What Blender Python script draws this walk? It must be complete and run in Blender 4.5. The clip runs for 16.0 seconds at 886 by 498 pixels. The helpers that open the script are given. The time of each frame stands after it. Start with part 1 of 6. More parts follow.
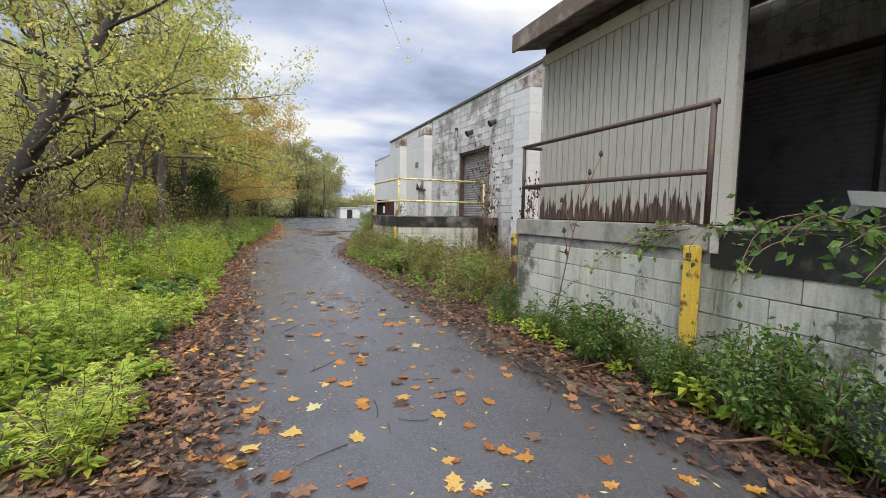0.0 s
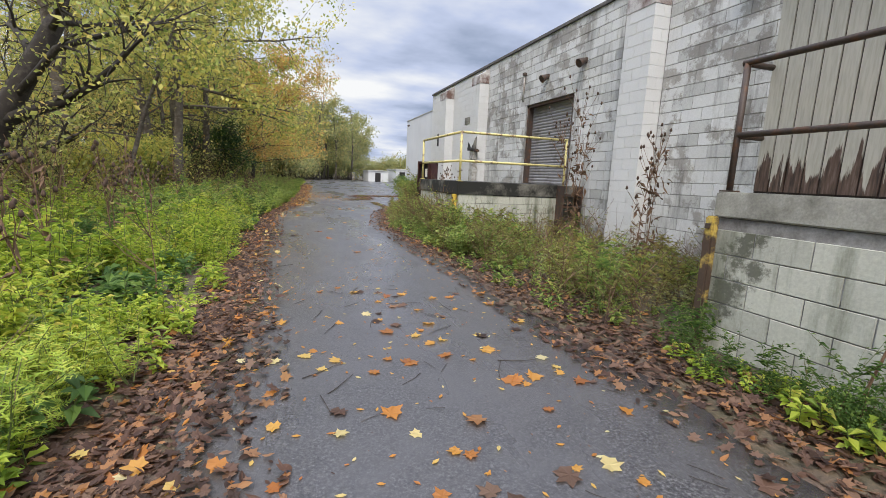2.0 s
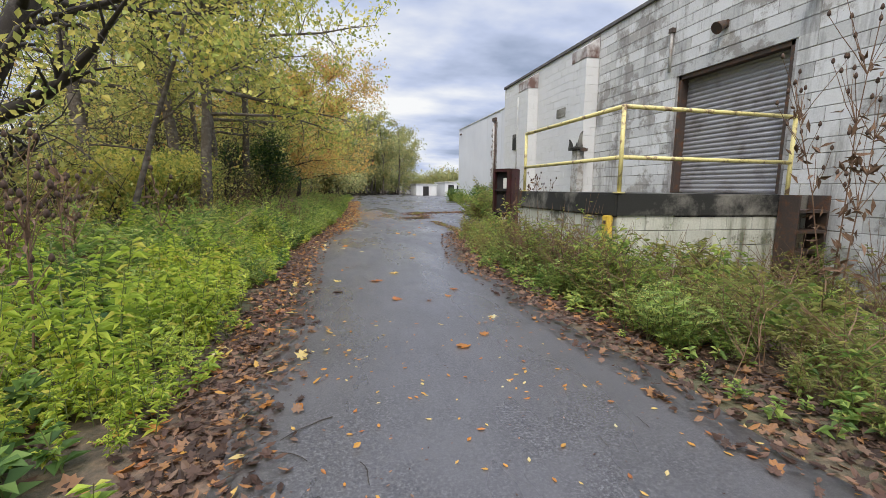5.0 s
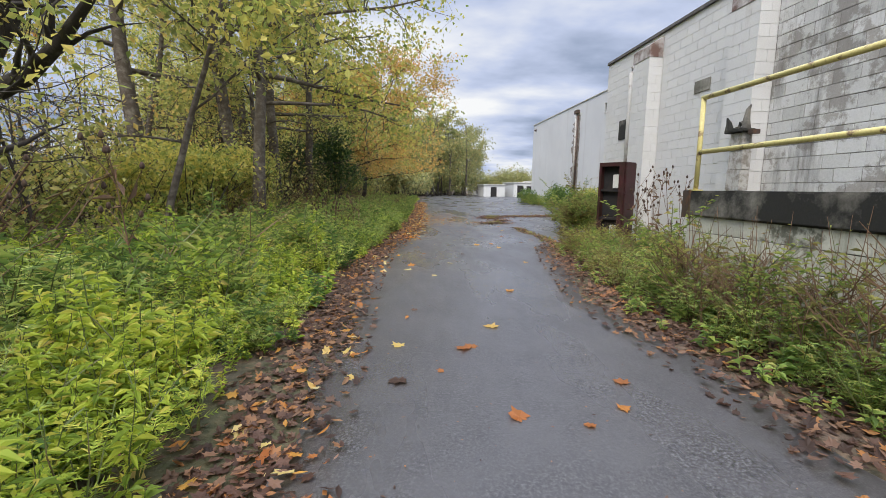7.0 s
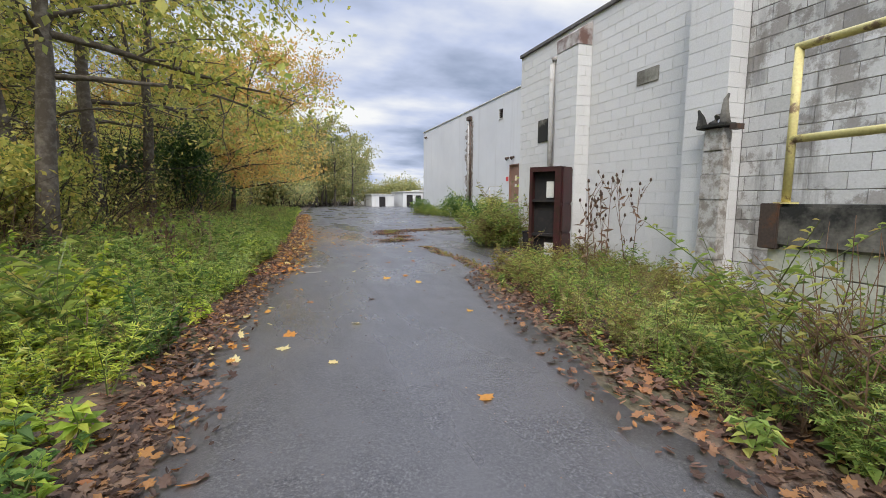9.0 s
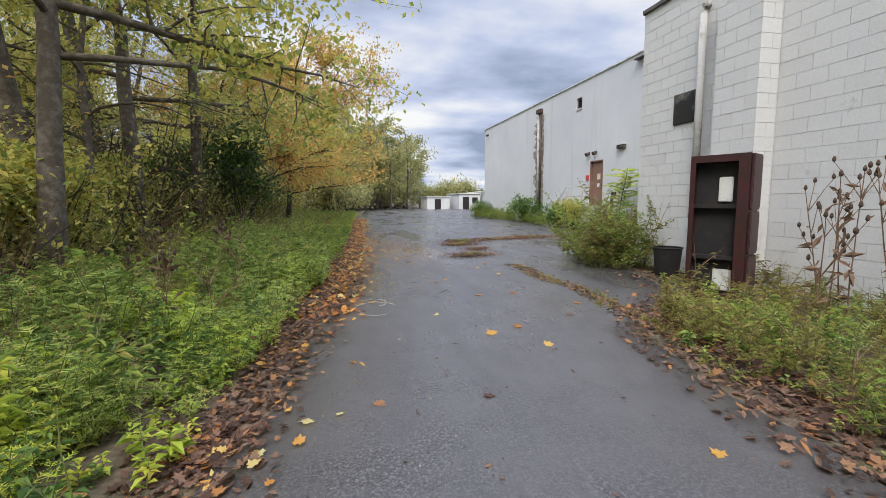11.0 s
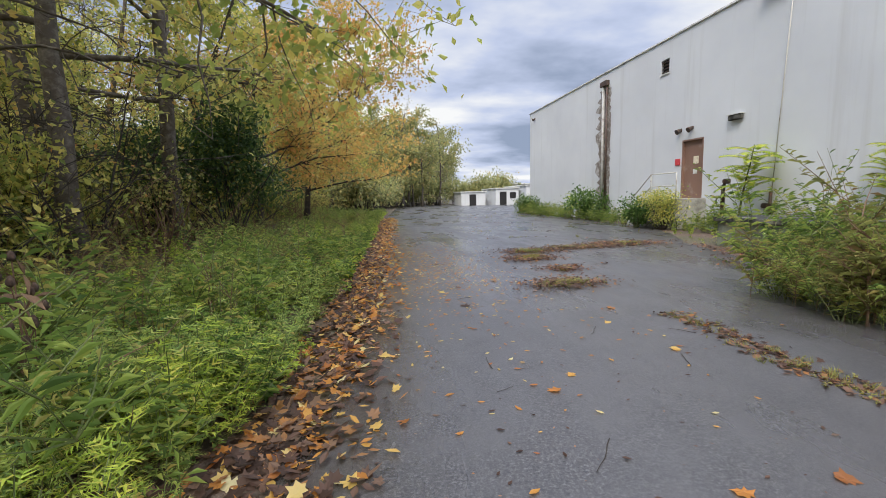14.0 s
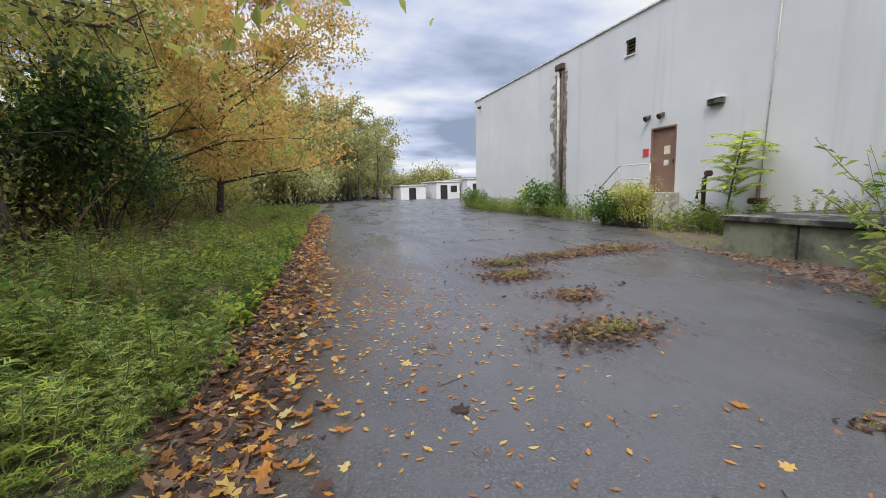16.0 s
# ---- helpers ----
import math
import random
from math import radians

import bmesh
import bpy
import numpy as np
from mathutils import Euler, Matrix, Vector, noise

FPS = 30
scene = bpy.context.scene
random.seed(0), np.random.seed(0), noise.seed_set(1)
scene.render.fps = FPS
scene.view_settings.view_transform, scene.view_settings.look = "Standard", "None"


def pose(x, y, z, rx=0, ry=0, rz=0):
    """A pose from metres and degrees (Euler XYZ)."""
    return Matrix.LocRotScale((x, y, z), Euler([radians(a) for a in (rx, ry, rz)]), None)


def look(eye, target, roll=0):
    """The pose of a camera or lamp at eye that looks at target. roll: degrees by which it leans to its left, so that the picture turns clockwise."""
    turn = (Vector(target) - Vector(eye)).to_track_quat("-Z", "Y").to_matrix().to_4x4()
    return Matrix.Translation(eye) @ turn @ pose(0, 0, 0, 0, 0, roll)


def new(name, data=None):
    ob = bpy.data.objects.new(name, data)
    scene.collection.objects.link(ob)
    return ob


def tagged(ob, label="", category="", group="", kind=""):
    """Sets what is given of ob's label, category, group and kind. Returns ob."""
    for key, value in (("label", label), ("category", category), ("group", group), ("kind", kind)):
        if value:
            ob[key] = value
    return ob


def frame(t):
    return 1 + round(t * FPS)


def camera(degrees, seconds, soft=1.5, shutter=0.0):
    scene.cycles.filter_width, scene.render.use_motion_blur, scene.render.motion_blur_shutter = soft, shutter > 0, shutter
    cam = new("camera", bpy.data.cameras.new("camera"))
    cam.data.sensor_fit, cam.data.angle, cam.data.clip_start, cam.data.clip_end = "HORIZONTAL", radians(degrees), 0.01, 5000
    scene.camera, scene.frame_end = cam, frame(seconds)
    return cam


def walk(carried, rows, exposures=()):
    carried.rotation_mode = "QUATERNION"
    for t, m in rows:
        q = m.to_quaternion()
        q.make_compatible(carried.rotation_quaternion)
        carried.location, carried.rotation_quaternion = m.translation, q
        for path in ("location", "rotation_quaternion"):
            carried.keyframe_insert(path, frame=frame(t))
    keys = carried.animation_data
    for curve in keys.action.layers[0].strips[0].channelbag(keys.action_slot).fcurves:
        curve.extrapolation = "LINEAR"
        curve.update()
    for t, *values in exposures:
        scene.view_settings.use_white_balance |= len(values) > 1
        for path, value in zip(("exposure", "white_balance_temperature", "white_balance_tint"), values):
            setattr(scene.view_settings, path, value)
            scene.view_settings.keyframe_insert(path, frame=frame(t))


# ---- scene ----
cam = camera(91.0, 16.0, soft=0.8)
PATH = [
    (0, (-0.422, 2.26, 1.374), (0.336, 4.104, 1.207), 1.0),
    (0.5, (-0.43, 2.907, 1.371), (0.327, 4.747, 1.161), 1.0),
    (1, (-0.446, 3.565, 1.349), (0.304, 5.402, 1.096), 1.1),
    (1.5, (-0.406, 4.228, 1.327), (0.3, 6.076, 1.035), 2.0),
    (2, (-0.416, 4.892, 1.311), (0.238, 6.754, 0.987), 2.6),
    (2.5, (-0.421, 5.54, 1.32), (0.152, 7.428, 0.995), 0.8),
    (3, (-0.448, 6.204, 1.299), (0.039, 8.12, 0.992), 0.4),
    (3.5, (-0.422, 6.88, 1.29), (0.082, 8.792, 0.992), 0.4),
    (6, (-0.321, 10.195, 1.256), (0.106, 12.131, 0.988), 0.9),
    (6.5, (-0.319, 10.878, 1.235), (0.057, 12.823, 0.961), 0.7),
    (7, (-0.341, 11.542, 1.234), (-0.17, 13.515, 0.959), 0.8),
    (7.5, (-0.324, 12.229, 1.249), (-0.153, 14.205, 0.99), 0.5),
    (8, (-0.319, 12.888, 1.234), (-0.147, 14.868, 1.011), 0.1),
    (8.5, (-0.304, 13.553, 1.248), (0.111, 15.497, 1.026), -0.0),
    (9, (-0.234, 14.226, 1.276), (0.435, 16.097, 1.047), 0.2),
    (9.5, (-0.232, 14.881, 1.281), (0.468, 16.741, 1.056), -2.1),
    (10, (-0.249, 15.533, 1.322), (0.305, 17.441, 1.094), -0.4),
    (12.5, (-0.036, 19.031, 1.349), (0.367, 20.978, 1.133), -0.6),
    (13, (-0.002, 19.725, 1.342), (0.391, 21.673, 1.118), -1.5),
    (13.5, (0.027, 20.397, 1.327), (0.328, 22.362, 1.104), -1.5),
    (14, (0.122, 21.155, 1.301), (0.421, 23.118, 1.065), -1.4),
    (14.5, (0.155, 21.826, 1.287), (0.443, 23.788, 1.03), -1.2),
    (15, (0.226, 22.509, 1.308), (0.526, 24.468, 1.041), -0.8),
    (15.5, (0.285, 23.154, 1.311), (0.64, 25.104, 1.044), -1.0),
    (16, (0.341, 23.791, 1.324), (0.915, 25.688, 1.052), -1.4),
]
walk(cam, [(t, look(eye, target, roll)) for t, eye, target, roll in PATH])

# ---- world, sun ----
world = bpy.data.worlds.new("overcast_sky")
scene.world = world
world.use_nodes = True
wt = world.node_tree
wt.nodes.clear()


def wnode(kind, **kw):
    n = wt.nodes.new(kind)
    for k, v in kw.items():
        n.inputs[k].default_value = v
    return n


sky = wt.nodes.new("ShaderNodeTexSky")
sky.sky_type, sky.sun_disc, sky.sun_elevation, sky.sun_rotation = "NISHITA", False, radians(52), radians(210)
w_co = wt.nodes.new("ShaderNodeTexCoord")
w_sep = wt.nodes.new("ShaderNodeSeparateXYZ")
wt.links.new(w_co.outputs["Generated"], w_sep.inputs[0])
w_up = wnode("ShaderNodeMath")
w_up.operation = "ADD"
w_up.inputs[1].default_value = 0.16
wt.links.new(w_sep.outputs["Z"], w_up.inputs[0])
w_mx = wnode("ShaderNodeMath")
w_mx.operation = "MAXIMUM"
w_mx.inputs[1].default_value = 0.05
wt.links.new(w_up.outputs[0], w_mx.inputs[0])
w_div = wt.nodes.new("ShaderNodeVectorMath")
w_div.operation = "DIVIDE"
wt.links.new(w_co.outputs["Generated"], w_div.inputs[0])
wt.links.new(w_mx.outputs[0], w_div.inputs[1])
w_map = wt.nodes.new("ShaderNodeMapping")
w_map.inputs["Location"].default_value = (1.3, 0.35, 0)
w_map.inputs["Scale"].default_value = (0.75, 0.95, 0.0)
wt.links.new(w_div.outputs[0], w_map.inputs["Vector"])
w_no = wnode("ShaderNodeTexNoise", Scale=1.0, Detail=6.0, Roughness=0.5)
wt.links.new(w_map.outputs[0], w_no.inputs["Vector"])
w_ramp = wt.nodes.new("ShaderNodeValToRGB")
wr = w_ramp.color_ramp
wr.elements[0].position, wr.elements[0].color = 0.40, (0.31, 0.38, 0.53, 1)
wr.elements[1].position, wr.elements[1].color = 0.62, (0.98, 0.99, 1.0, 1)
wr.elements.new(0.50).color = (0.57, 0.645, 0.85, 1)
wt.links.new(w_no.outputs["Fac"], w_ramp.inputs[0])
w_zen = wt.nodes.new("ShaderNodeMapRange")
for k, v in (("From Min", 0.40), ("From Max", 0.85), ("To Min", 1.0), ("To Max", 4.3)):
    w_zen.inputs[k].default_value = v
wt.links.new(w_sep.outputs["Z"], w_zen.inputs["Value"])
w_cl = wt.nodes.new("ShaderNodeVectorMath")
w_cl.operation = "SCALE"
wt.links.new(w_ramp.outputs[0], w_cl.inputs[0])
wt.links.new(w_zen.outputs[0], w_cl.inputs["Scale"])
bg_sky, bg_cloud = wt.nodes.new("ShaderNodeBackground"), wt.nodes.new("ShaderNodeBackground")
bg_sky.inputs["Strength"].default_value = 0.05
bg_cloud.inputs["Strength"].default_value = 1.0
wt.links.new(sky.outputs[0], bg_sky.inputs["Color"])
wt.links.new(w_cl.outputs[0], bg_cloud.inputs["Color"])
w_mix, w_out = wt.nodes.new("ShaderNodeMixShader"), wt.nodes.new("ShaderNodeOutputWorld")
w_mix.inputs[0].default_value = 0.95
wt.links.new(bg_sky.outputs[0], w_mix.inputs[1])
wt.links.new(bg_cloud.outputs[0], w_mix.inputs[2])
wt.links.new(w_mix.outputs[0], w_out.inputs["Surface"])

sun = new("sun", bpy.data.lights.new("sun", "SUN"))
sun.data.energy, sun.data.angle, sun.data.color = 2.9, radians(25), (1.0, 0.915, 0.82)
sun.matrix_world = look((-8.5, -15, 22), (0, 0, 0))

# ---- materials ----


def material(name, rough=0.8, metal=0.0):
    m = bpy.data.materials.new(name)
    m.use_nodes = True
    b = m.node_tree.nodes["Principled BSDF"]
    b.inputs["Roughness"].default_value, b.inputs["Metallic"].default_value = rough, metal
    return m, m.node_tree, b


def coords(t, scale=(1, 1, 1), world_space=False):
    """Coordinates in metres, of the object or of the world."""
    mp = t.nodes.new("ShaderNodeMapping")
    mp.inputs["Scale"].default_value = scale
    if world_space:
        g = t.nodes.new("ShaderNodeNewGeometry")
        t.links.new(g.outputs["Position"], mp.inputs["Vector"])
    else:
        c = t.nodes.new("ShaderNodeTexCoord")
        t.links.new(c.outputs["Object"], mp.inputs["Vector"])
    return mp.outputs[0]


def noise_tex(t, vec, scale, detail=4.0, rough=0.55):
    n = t.nodes.new("ShaderNodeTexNoise")
    n.inputs["Scale"].default_value, n.inputs["Detail"].default_value, n.inputs["Roughness"].default_value = scale, detail, rough
    t.links.new(vec, n.inputs["Vector"])
    return n.outputs["Fac"]


def ramp(t, fac, stops):
    r = t.nodes.new("ShaderNodeValToRGB")
    e = r.color_ramp.elements
    while len(e) < len(stops):
        e.new(0.5)
    for el, (p, c) in zip(e, stops):
        el.position, el.color = p, (*c, 1)
    t.links.new(fac, r.inputs[0])
    return r.outputs[0]


def blend(t, fac, a, b, kind="MIX"):
    m = t.nodes.new("ShaderNodeMix")
    m.data_type, m.blend_type = "RGBA", kind
    for sock, v in ((m.inputs[0], fac), (m.inputs[6], a), (m.inputs[7], b)):
        if isinstance(v, (int, float)):
            sock.default_value = v
        elif isinstance(v, tuple):
            sock.default_value = (*v, 1)
        else:
            t.links.new(v, sock)
    return m.outputs[2]


def bump(t, b, height, strength=0.3, dist=0.01):
    n = t.nodes.new("ShaderNodeBump")
    n.inputs["Strength"].default_value, n.inputs["Distance"].default_value = strength, dist
    t.links.new(height, n.inputs["Height"])
    t.links.new(n.outputs[0], b.inputs["Normal"])


def grey(v):
    return (v, v, v)


def plain(name, col, rough=0.7, metal=0.0, dirt=(0.05, 0.04, 0.03), lo=0.5, hi=0.72, scale=3.0, grain=0.2):
    """A coated or bare surface with patches of dirt or wear and a fine grain."""
    m, t, b = material(name, rough, metal)
    v = coords(t, world_space=True)
    patches = ramp(t, noise_tex(t, v, scale, 6, 0.65), [(lo, grey(0)), (hi, grey(1))])
    fine = noise_tex(t, v, 60, 3)
    c = blend(t, patches, col, dirt)
    c = blend(t, 0.35, c, ramp(t, fine, [(0.3, grey(0.35)), (0.7, grey(0.75))]), "OVERLAY")
    t.links.new(c, b.inputs["Base Color"])
    bump(t, b, fine, grain, 0.004)
    return m


def block_paint(name, base, bare, dark, bare_lo, streak, vary=1.0):
    """White paint on concrete block: bare flaked patches, run-down streaks, each block a little different."""
    m, t, b = material(name, 0.85)
    v = coords(t, world_space=True)
    info = t.nodes.new("ShaderNodeObjectInfo")
    geo = t.nodes.new("ShaderNodeNewGeometry")
    mixr = t.nodes.new("ShaderNodeMath")
    mixr.operation = "ADD"
    t.links.new(info.outputs["Random"], mixr.inputs[0])
    t.links.new(geo.outputs["Random Per Island"], mixr.inputs[1])
    fr = t.nodes.new("ShaderNodeMath")
    fr.operation = "FRACT"
    t.links.new(mixr.outputs[0], fr.inputs[0])
    tone = ramp(t, fr.outputs[0], [(0.0, grey(0.5 - 0.14 * vary)), (0.35, grey(0.5)), (1.0, grey(0.5 + 0.1 * vary))])
    big = noise_tex(t, v, 1.3, 9, 0.72)
    flakes = ramp(t, big, [(bare_lo, grey(0)), (bare_lo + 0.05, grey(1))])
    c = blend(t, flakes, base, bare)
    sv = coords(t, (1.6, 1.6, 0.22), True)
    st = ramp(t, noise_tex(t, sv, 1.7, 7, 0.7), [(streak, grey(0)), (streak + 0.22, grey(1))])
    c = blend(t, st, c, dark)
    c = blend(t, 0.75, c, tone, "OVERLAY")
    fine = noise_tex(t, v, 45, 4)
    c = blend(t, 0.22, c, ramp(t, fine, [(0.25, grey(0.25)), (0.75, grey(0.8))]), "OVERLAY")
    t.links.new(c, b.inputs["Base Color"])
    bump(t, b, fine, 0.35, 0.006)
    return m


def leaf_mat(name, stops, rough=0.55, gloss=0.3):
    """Leaves: every leaf takes its own tint, and the plant's patch shifts it."""
    m, t, b = material(name, rough)
    geo = t.nodes.new("ShaderNodeNewGeometry")
    v = coords(t, world_space=True)
    info = t.nodes.new("ShaderNodeObjectInfo")
    add = t.nodes.new("ShaderNodeMath")
    t.links.new(geo.outputs["Random Per Island"], add.inputs[0])
    t.links.new(info.outputs["Random"], add.inputs[1])
    fr = t.nodes.new("ShaderNodeMath")
    fr.operation = "FRACT"
    t.links.new(add.outputs[0], fr.inputs[0])
    c = ramp(t, fr.outputs[0], stops)
    n = noise_tex(t, v, 0.7, 3)
    c = blend(t, 0.5, c, ramp(t, n, [(0.35, (0.38, 0.45, 0.30)), (0.65, (0.66, 0.60, 0.42))]), "OVERLAY")
    t.links.new(c, b.inputs["Base Color"])
    b.inputs["Specular IOR Level"].default_value = gloss
    tr = t.nodes.new("ShaderNodeBsdfTranslucent")
    t.links.new(c, tr.inputs["Color"])
    mix = t.nodes.new("ShaderNodeMixShader")
    mix.inputs[0].default_value = 0.5
    t.links.new(b.outputs[0], mix.inputs[1])
    t.links.new(tr.outputs[0], mix.inputs[2])
    t.links.new(mix.outputs[0], t.nodes["Material Output"].inputs["Surface"])
    return m


def asphalt_mat():
    m, t, b = material("wet_asphalt", 0.4)
    v = coords(t, world_space=True)
    grain = noise_tex(t, v, 62, 5, 0.85)
    mid = noise_tex(t, v, 1.6, 9, 0.68)
    c = ramp(t, grain, [(0.38, (0.026, 0.025, 0.026)), (0.52, (0.060, 0.056, 0.056)), (0.66, (0.15, 0.145, 0.143))])
    c = blend(t, ramp(t, mid, [(0.42, grey(0)), (0.62, grey(0.75))]), c, (0.076, 0.072, 0.073))
    t.links.new(c, b.inputs["Base Color"])
    wet = noise_tex(t, coords(t, (0.9, 0.28, 1), True), 0.8, 5, 0.6)
    r = ramp(t, wet, [(0.36, grey(0.16)), (0.52, grey(0.36)), (0.70, grey(0.52))])
    t.links.new(r, b.inputs["Roughness"])
    bump(t, b, grain, 0.32, 0.007)
    return m


def soil_mat():
    m, t, b = material("leaf_littered_soil", 0.95)
    v = coords(t, world_space=True)
    a = noise_tex(t, v, 14, 6, 0.7)
    big = noise_tex(t, v, 0.5, 5)
    c = ramp(t, a, [(0.3, (0.035, 0.025, 0.019)), (0.5, (0.10, 0.068, 0.048)), (0.7, (0.20, 0.125, 0.08))])
    c = blend(t, ramp(t, big, [(0.45, grey(0)), (0.6, grey(0.6))]), c, (0.05, 0.065, 0.02))
    t.links.new(c, b.inputs["Base Color"])
    bump(t, b, a, 0.8, 0.03)
    return m


def siding_mat():
    """Cream sheet siding, rotted to bare dark wood in ragged streaks near its foot."""
    m, t, b = material("cream_siding", 0.6)
    v = coords(t, world_space=True)
    sep = t.nodes.new("ShaderNodeSeparateXYZ")
    t.links.new(v, sep.inputs[0])
    jag = noise_tex(t, coords(t, (1, 9, 0.9), True), 1.6, 5, 0.6)
    add = t.nodes.new("ShaderNodeMath")
    add.operation = "MULTIPLY_ADD"
    add.inputs[1].default_value, add.inputs[2].default_value = -1.05, 0.0
    t.links.new(jag, add.inputs[0])
    tot = t.nodes.new("ShaderNodeMath")
    t.links.new(sep.outputs["Z"], tot.inputs[0])
    t.links.new(add.outputs[0], tot.inputs[1])
    rot = ramp(t, tot.outputs[0], [(0.955, grey(1)), (1.0, grey(0))])
    fine = noise_tex(t, coords(t, (14, 14, 1.5), True), 4, 5)
    cream = ramp(t, fine, [(0.3, (0.34, 0.325, 0.27)), (0.6, (0.44, 0.42, 0.355))])
    wood = ramp(t, fine, [(0.3, (0.018, 0.013, 0.010)), (0.55, (0.09, 0.055, 0.04)), (0.75, (0.16, 0.12, 0.10))])
    t.links.new(blend(t, rot, cream, wood), b.inputs["Base Color"])
    bump(t, b, fine, 0.2, 0.004)
    return m


def stain_mat():
    m, t, b = material("stained_white_wall", 0.85)
    v = coords(t, world_space=True)
    a = noise_tex(t, v, 0.35, 5)
    fine = noise_tex(t, v, 30, 3)
    st = ramp(t, noise_tex(t, coords(t, (1.2, 1.2, 0.06), True), 1.6, 5, 0.65), [(0.56, grey(0)), (0.78, grey(0.5))])
    c = ramp(t, a, [(0.3, (0.53, 0.54, 0.545)), (0.7, (0.61, 0.62, 0.615))])
    c = blend(t, st, c, (0.42, 0.41, 0.38))
    t.links.new(c, b.inputs["Base Color"])
    bump(t, b, fine, 0.15, 0.004)
    return m


ASPHALT, SOIL, SIDING, STUCCO = asphalt_mat(), soil_mat(), siding_mat(), stain_mat()
BLOCK_OLD = block_paint("weathered_painted_block", (0.54, 0.54, 0.52), (0.31, 0.295, 0.27), (0.14, 0.13, 0.115), 0.52, 0.50, 1.2)
BLOCK_WHITE = block_paint("white_painted_block", (0.60, 0.60, 0.585), (0.45, 0.44, 0.41), (0.38, 0.35, 0.32), 0.64, 0.62, 0.25)
BLOCK_DOCK = block_paint("mossy_painted_block", (0.46, 0.46, 0.39), (0.13, 0.13, 0.10), (0.10, 0.11, 0.065), 0.55, 0.50, 0.6)
MORTAR = plain("painted_mortar", (0.57, 0.57, 0.555), 0.95, dirt=(0.47, 0.46, 0.44))
MORTAR_OLD = plain("dirty_mortar", (0.36, 0.35, 0.33), 0.95, dirt=(0.14, 0.13, 0.12), lo=0.42, hi=0.62, scale=2)
CONCRETE = plain("stained_concrete", (0.33, 0.32, 0.275), 0.9, dirt=(0.10, 0.095, 0.075), lo=0.47, hi=0.68, scale=1.6, grain=0.4)
DARK_CONCRETE = plain("blackened_concrete", (0.17, 0.16, 0.135), 0.9, dirt=(0.016, 0.016, 0.013), lo=0.38, hi=0.52, scale=1.3, grain=0.4)
ROUGH_MORTAR = plain("rough_pale_mortar", (0.42, 0.41, 0.385), 0.95, dirt=(0.22, 0.20, 0.17), lo=0.45, hi=0.6, scale=7, grain=1.0)
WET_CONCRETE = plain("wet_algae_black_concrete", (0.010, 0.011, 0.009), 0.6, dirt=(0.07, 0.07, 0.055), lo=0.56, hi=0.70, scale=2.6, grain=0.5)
YELLOW = plain("chipped_yellow_paint", (0.62, 0.42, 0.06), 0.5, dirt=(0.13, 0.06, 0.03), lo=0.55, hi=0.62, scale=7)
YELLOW_PALE = plain("faded_yellow_paint", (0.58, 0.50, 0.20), 0.5, dirt=(0.20, 0.13, 0.07), lo=0.54, hi=0.62, scale=8)
DARK_STEEL = plain("rusty_dark_steel", (0.075, 0.055, 0.045), 0.6, 0.3, dirt=(0.16, 0.07, 0.03), scale=9)
MAROON = plain("rusted_maroon_steel", (0.055, 0.016, 0.018), 0.45, 0.1, dirt=(0.035, 0.016, 0.012), lo=0.42, hi=0.62, scale=5)
# black for char and plastic, and for the shade inside openings
BLACK = plain("charred_black", (0.012, 0.011, 0.011), 0.8, dirt=(0.03, 0.022, 0.018), scale=6)
FELT = plain("dark_roof_edge", (0.09, 0.085, 0.08), 0.8, dirt=(0.2, 0.19, 0.18), scale=4)
FASCIA = plain("weathered_brown_fascia", (0.14, 0.105, 0.08), 0.8, dirt=(0.30, 0.27, 0.23), scale=3)
CREAM = plain("cream_trim", (0.45, 0.43, 0.365), 0.6, dirt=(0.17, 0.14, 0.11), lo=0.56, hi=0.7, scale=4)
SHUTTER = plain("grey_steel_shutter", (0.30, 0.29, 0.29), 0.5, 0.4, dirt=(0.14, 0.12, 0.11), lo=0.5, hi=0.75, scale=2)
BROWN_DOOR = plain("faded_brown_door", (0.21, 0.12, 0.085), 0.6, dirt=(0.32, 0.24, 0.19), lo=0.55, hi=0.75, scale=2)
GREY_PIPE = plain("grey_pipe", (0.42, 0.41, 0.38), 0.6, dirt=(0.17, 0.13, 0.10), scale=3)
WHITE_METAL = plain("dirty_white_metal", (0.62, 0.62, 0.58), 0.5, dirt=(0.18, 0.17, 0.13), scale=4)
RUBBER = plain("tyre_rubber", (0.018, 0.018, 0.019), 0.75, dirt=(0.05, 0.047, 0.04), scale=8)
RED = plain("red_notice", (0.55, 0.05, 0.06), 0.5, scale=20, dirt=(0.6, 0.4, 0.4), lo=0.6)
PAPER = plain("pale_notice", (0.70, 0.62, 0.45), 0.7, dirt=(0.4, 0.33, 0.22), scale=12)
BARK = plain("grey_brown_bark", (0.085, 0.068, 0.052), 0.95, dirt=(0.20, 0.175, 0.145), lo=0.45, hi=0.7, scale=6, grain=0.9)
BARK_DARK = plain("dark_wet_bark", (0.040, 0.032, 0.026), 0.95, dirt=(0.10, 0.085, 0.07), lo=0.5, hi=0.75, scale=6, grain=0.9)
STALK = plain("dead_stalk", (0.16, 0.095, 0.055), 0.9, dirt=(0.07, 0.04, 0.025), scale=10)
SEED = plain("dried_seed_head", (0.060, 0.036, 0.024), 0.95, dirt=(0.13, 0.08, 0.05), scale=30)
GREEN_STEM = plain("green_stem", (0.10, 0.13, 0.035), 0.7, dirt=(0.14, 0.09, 0.04), scale=6)
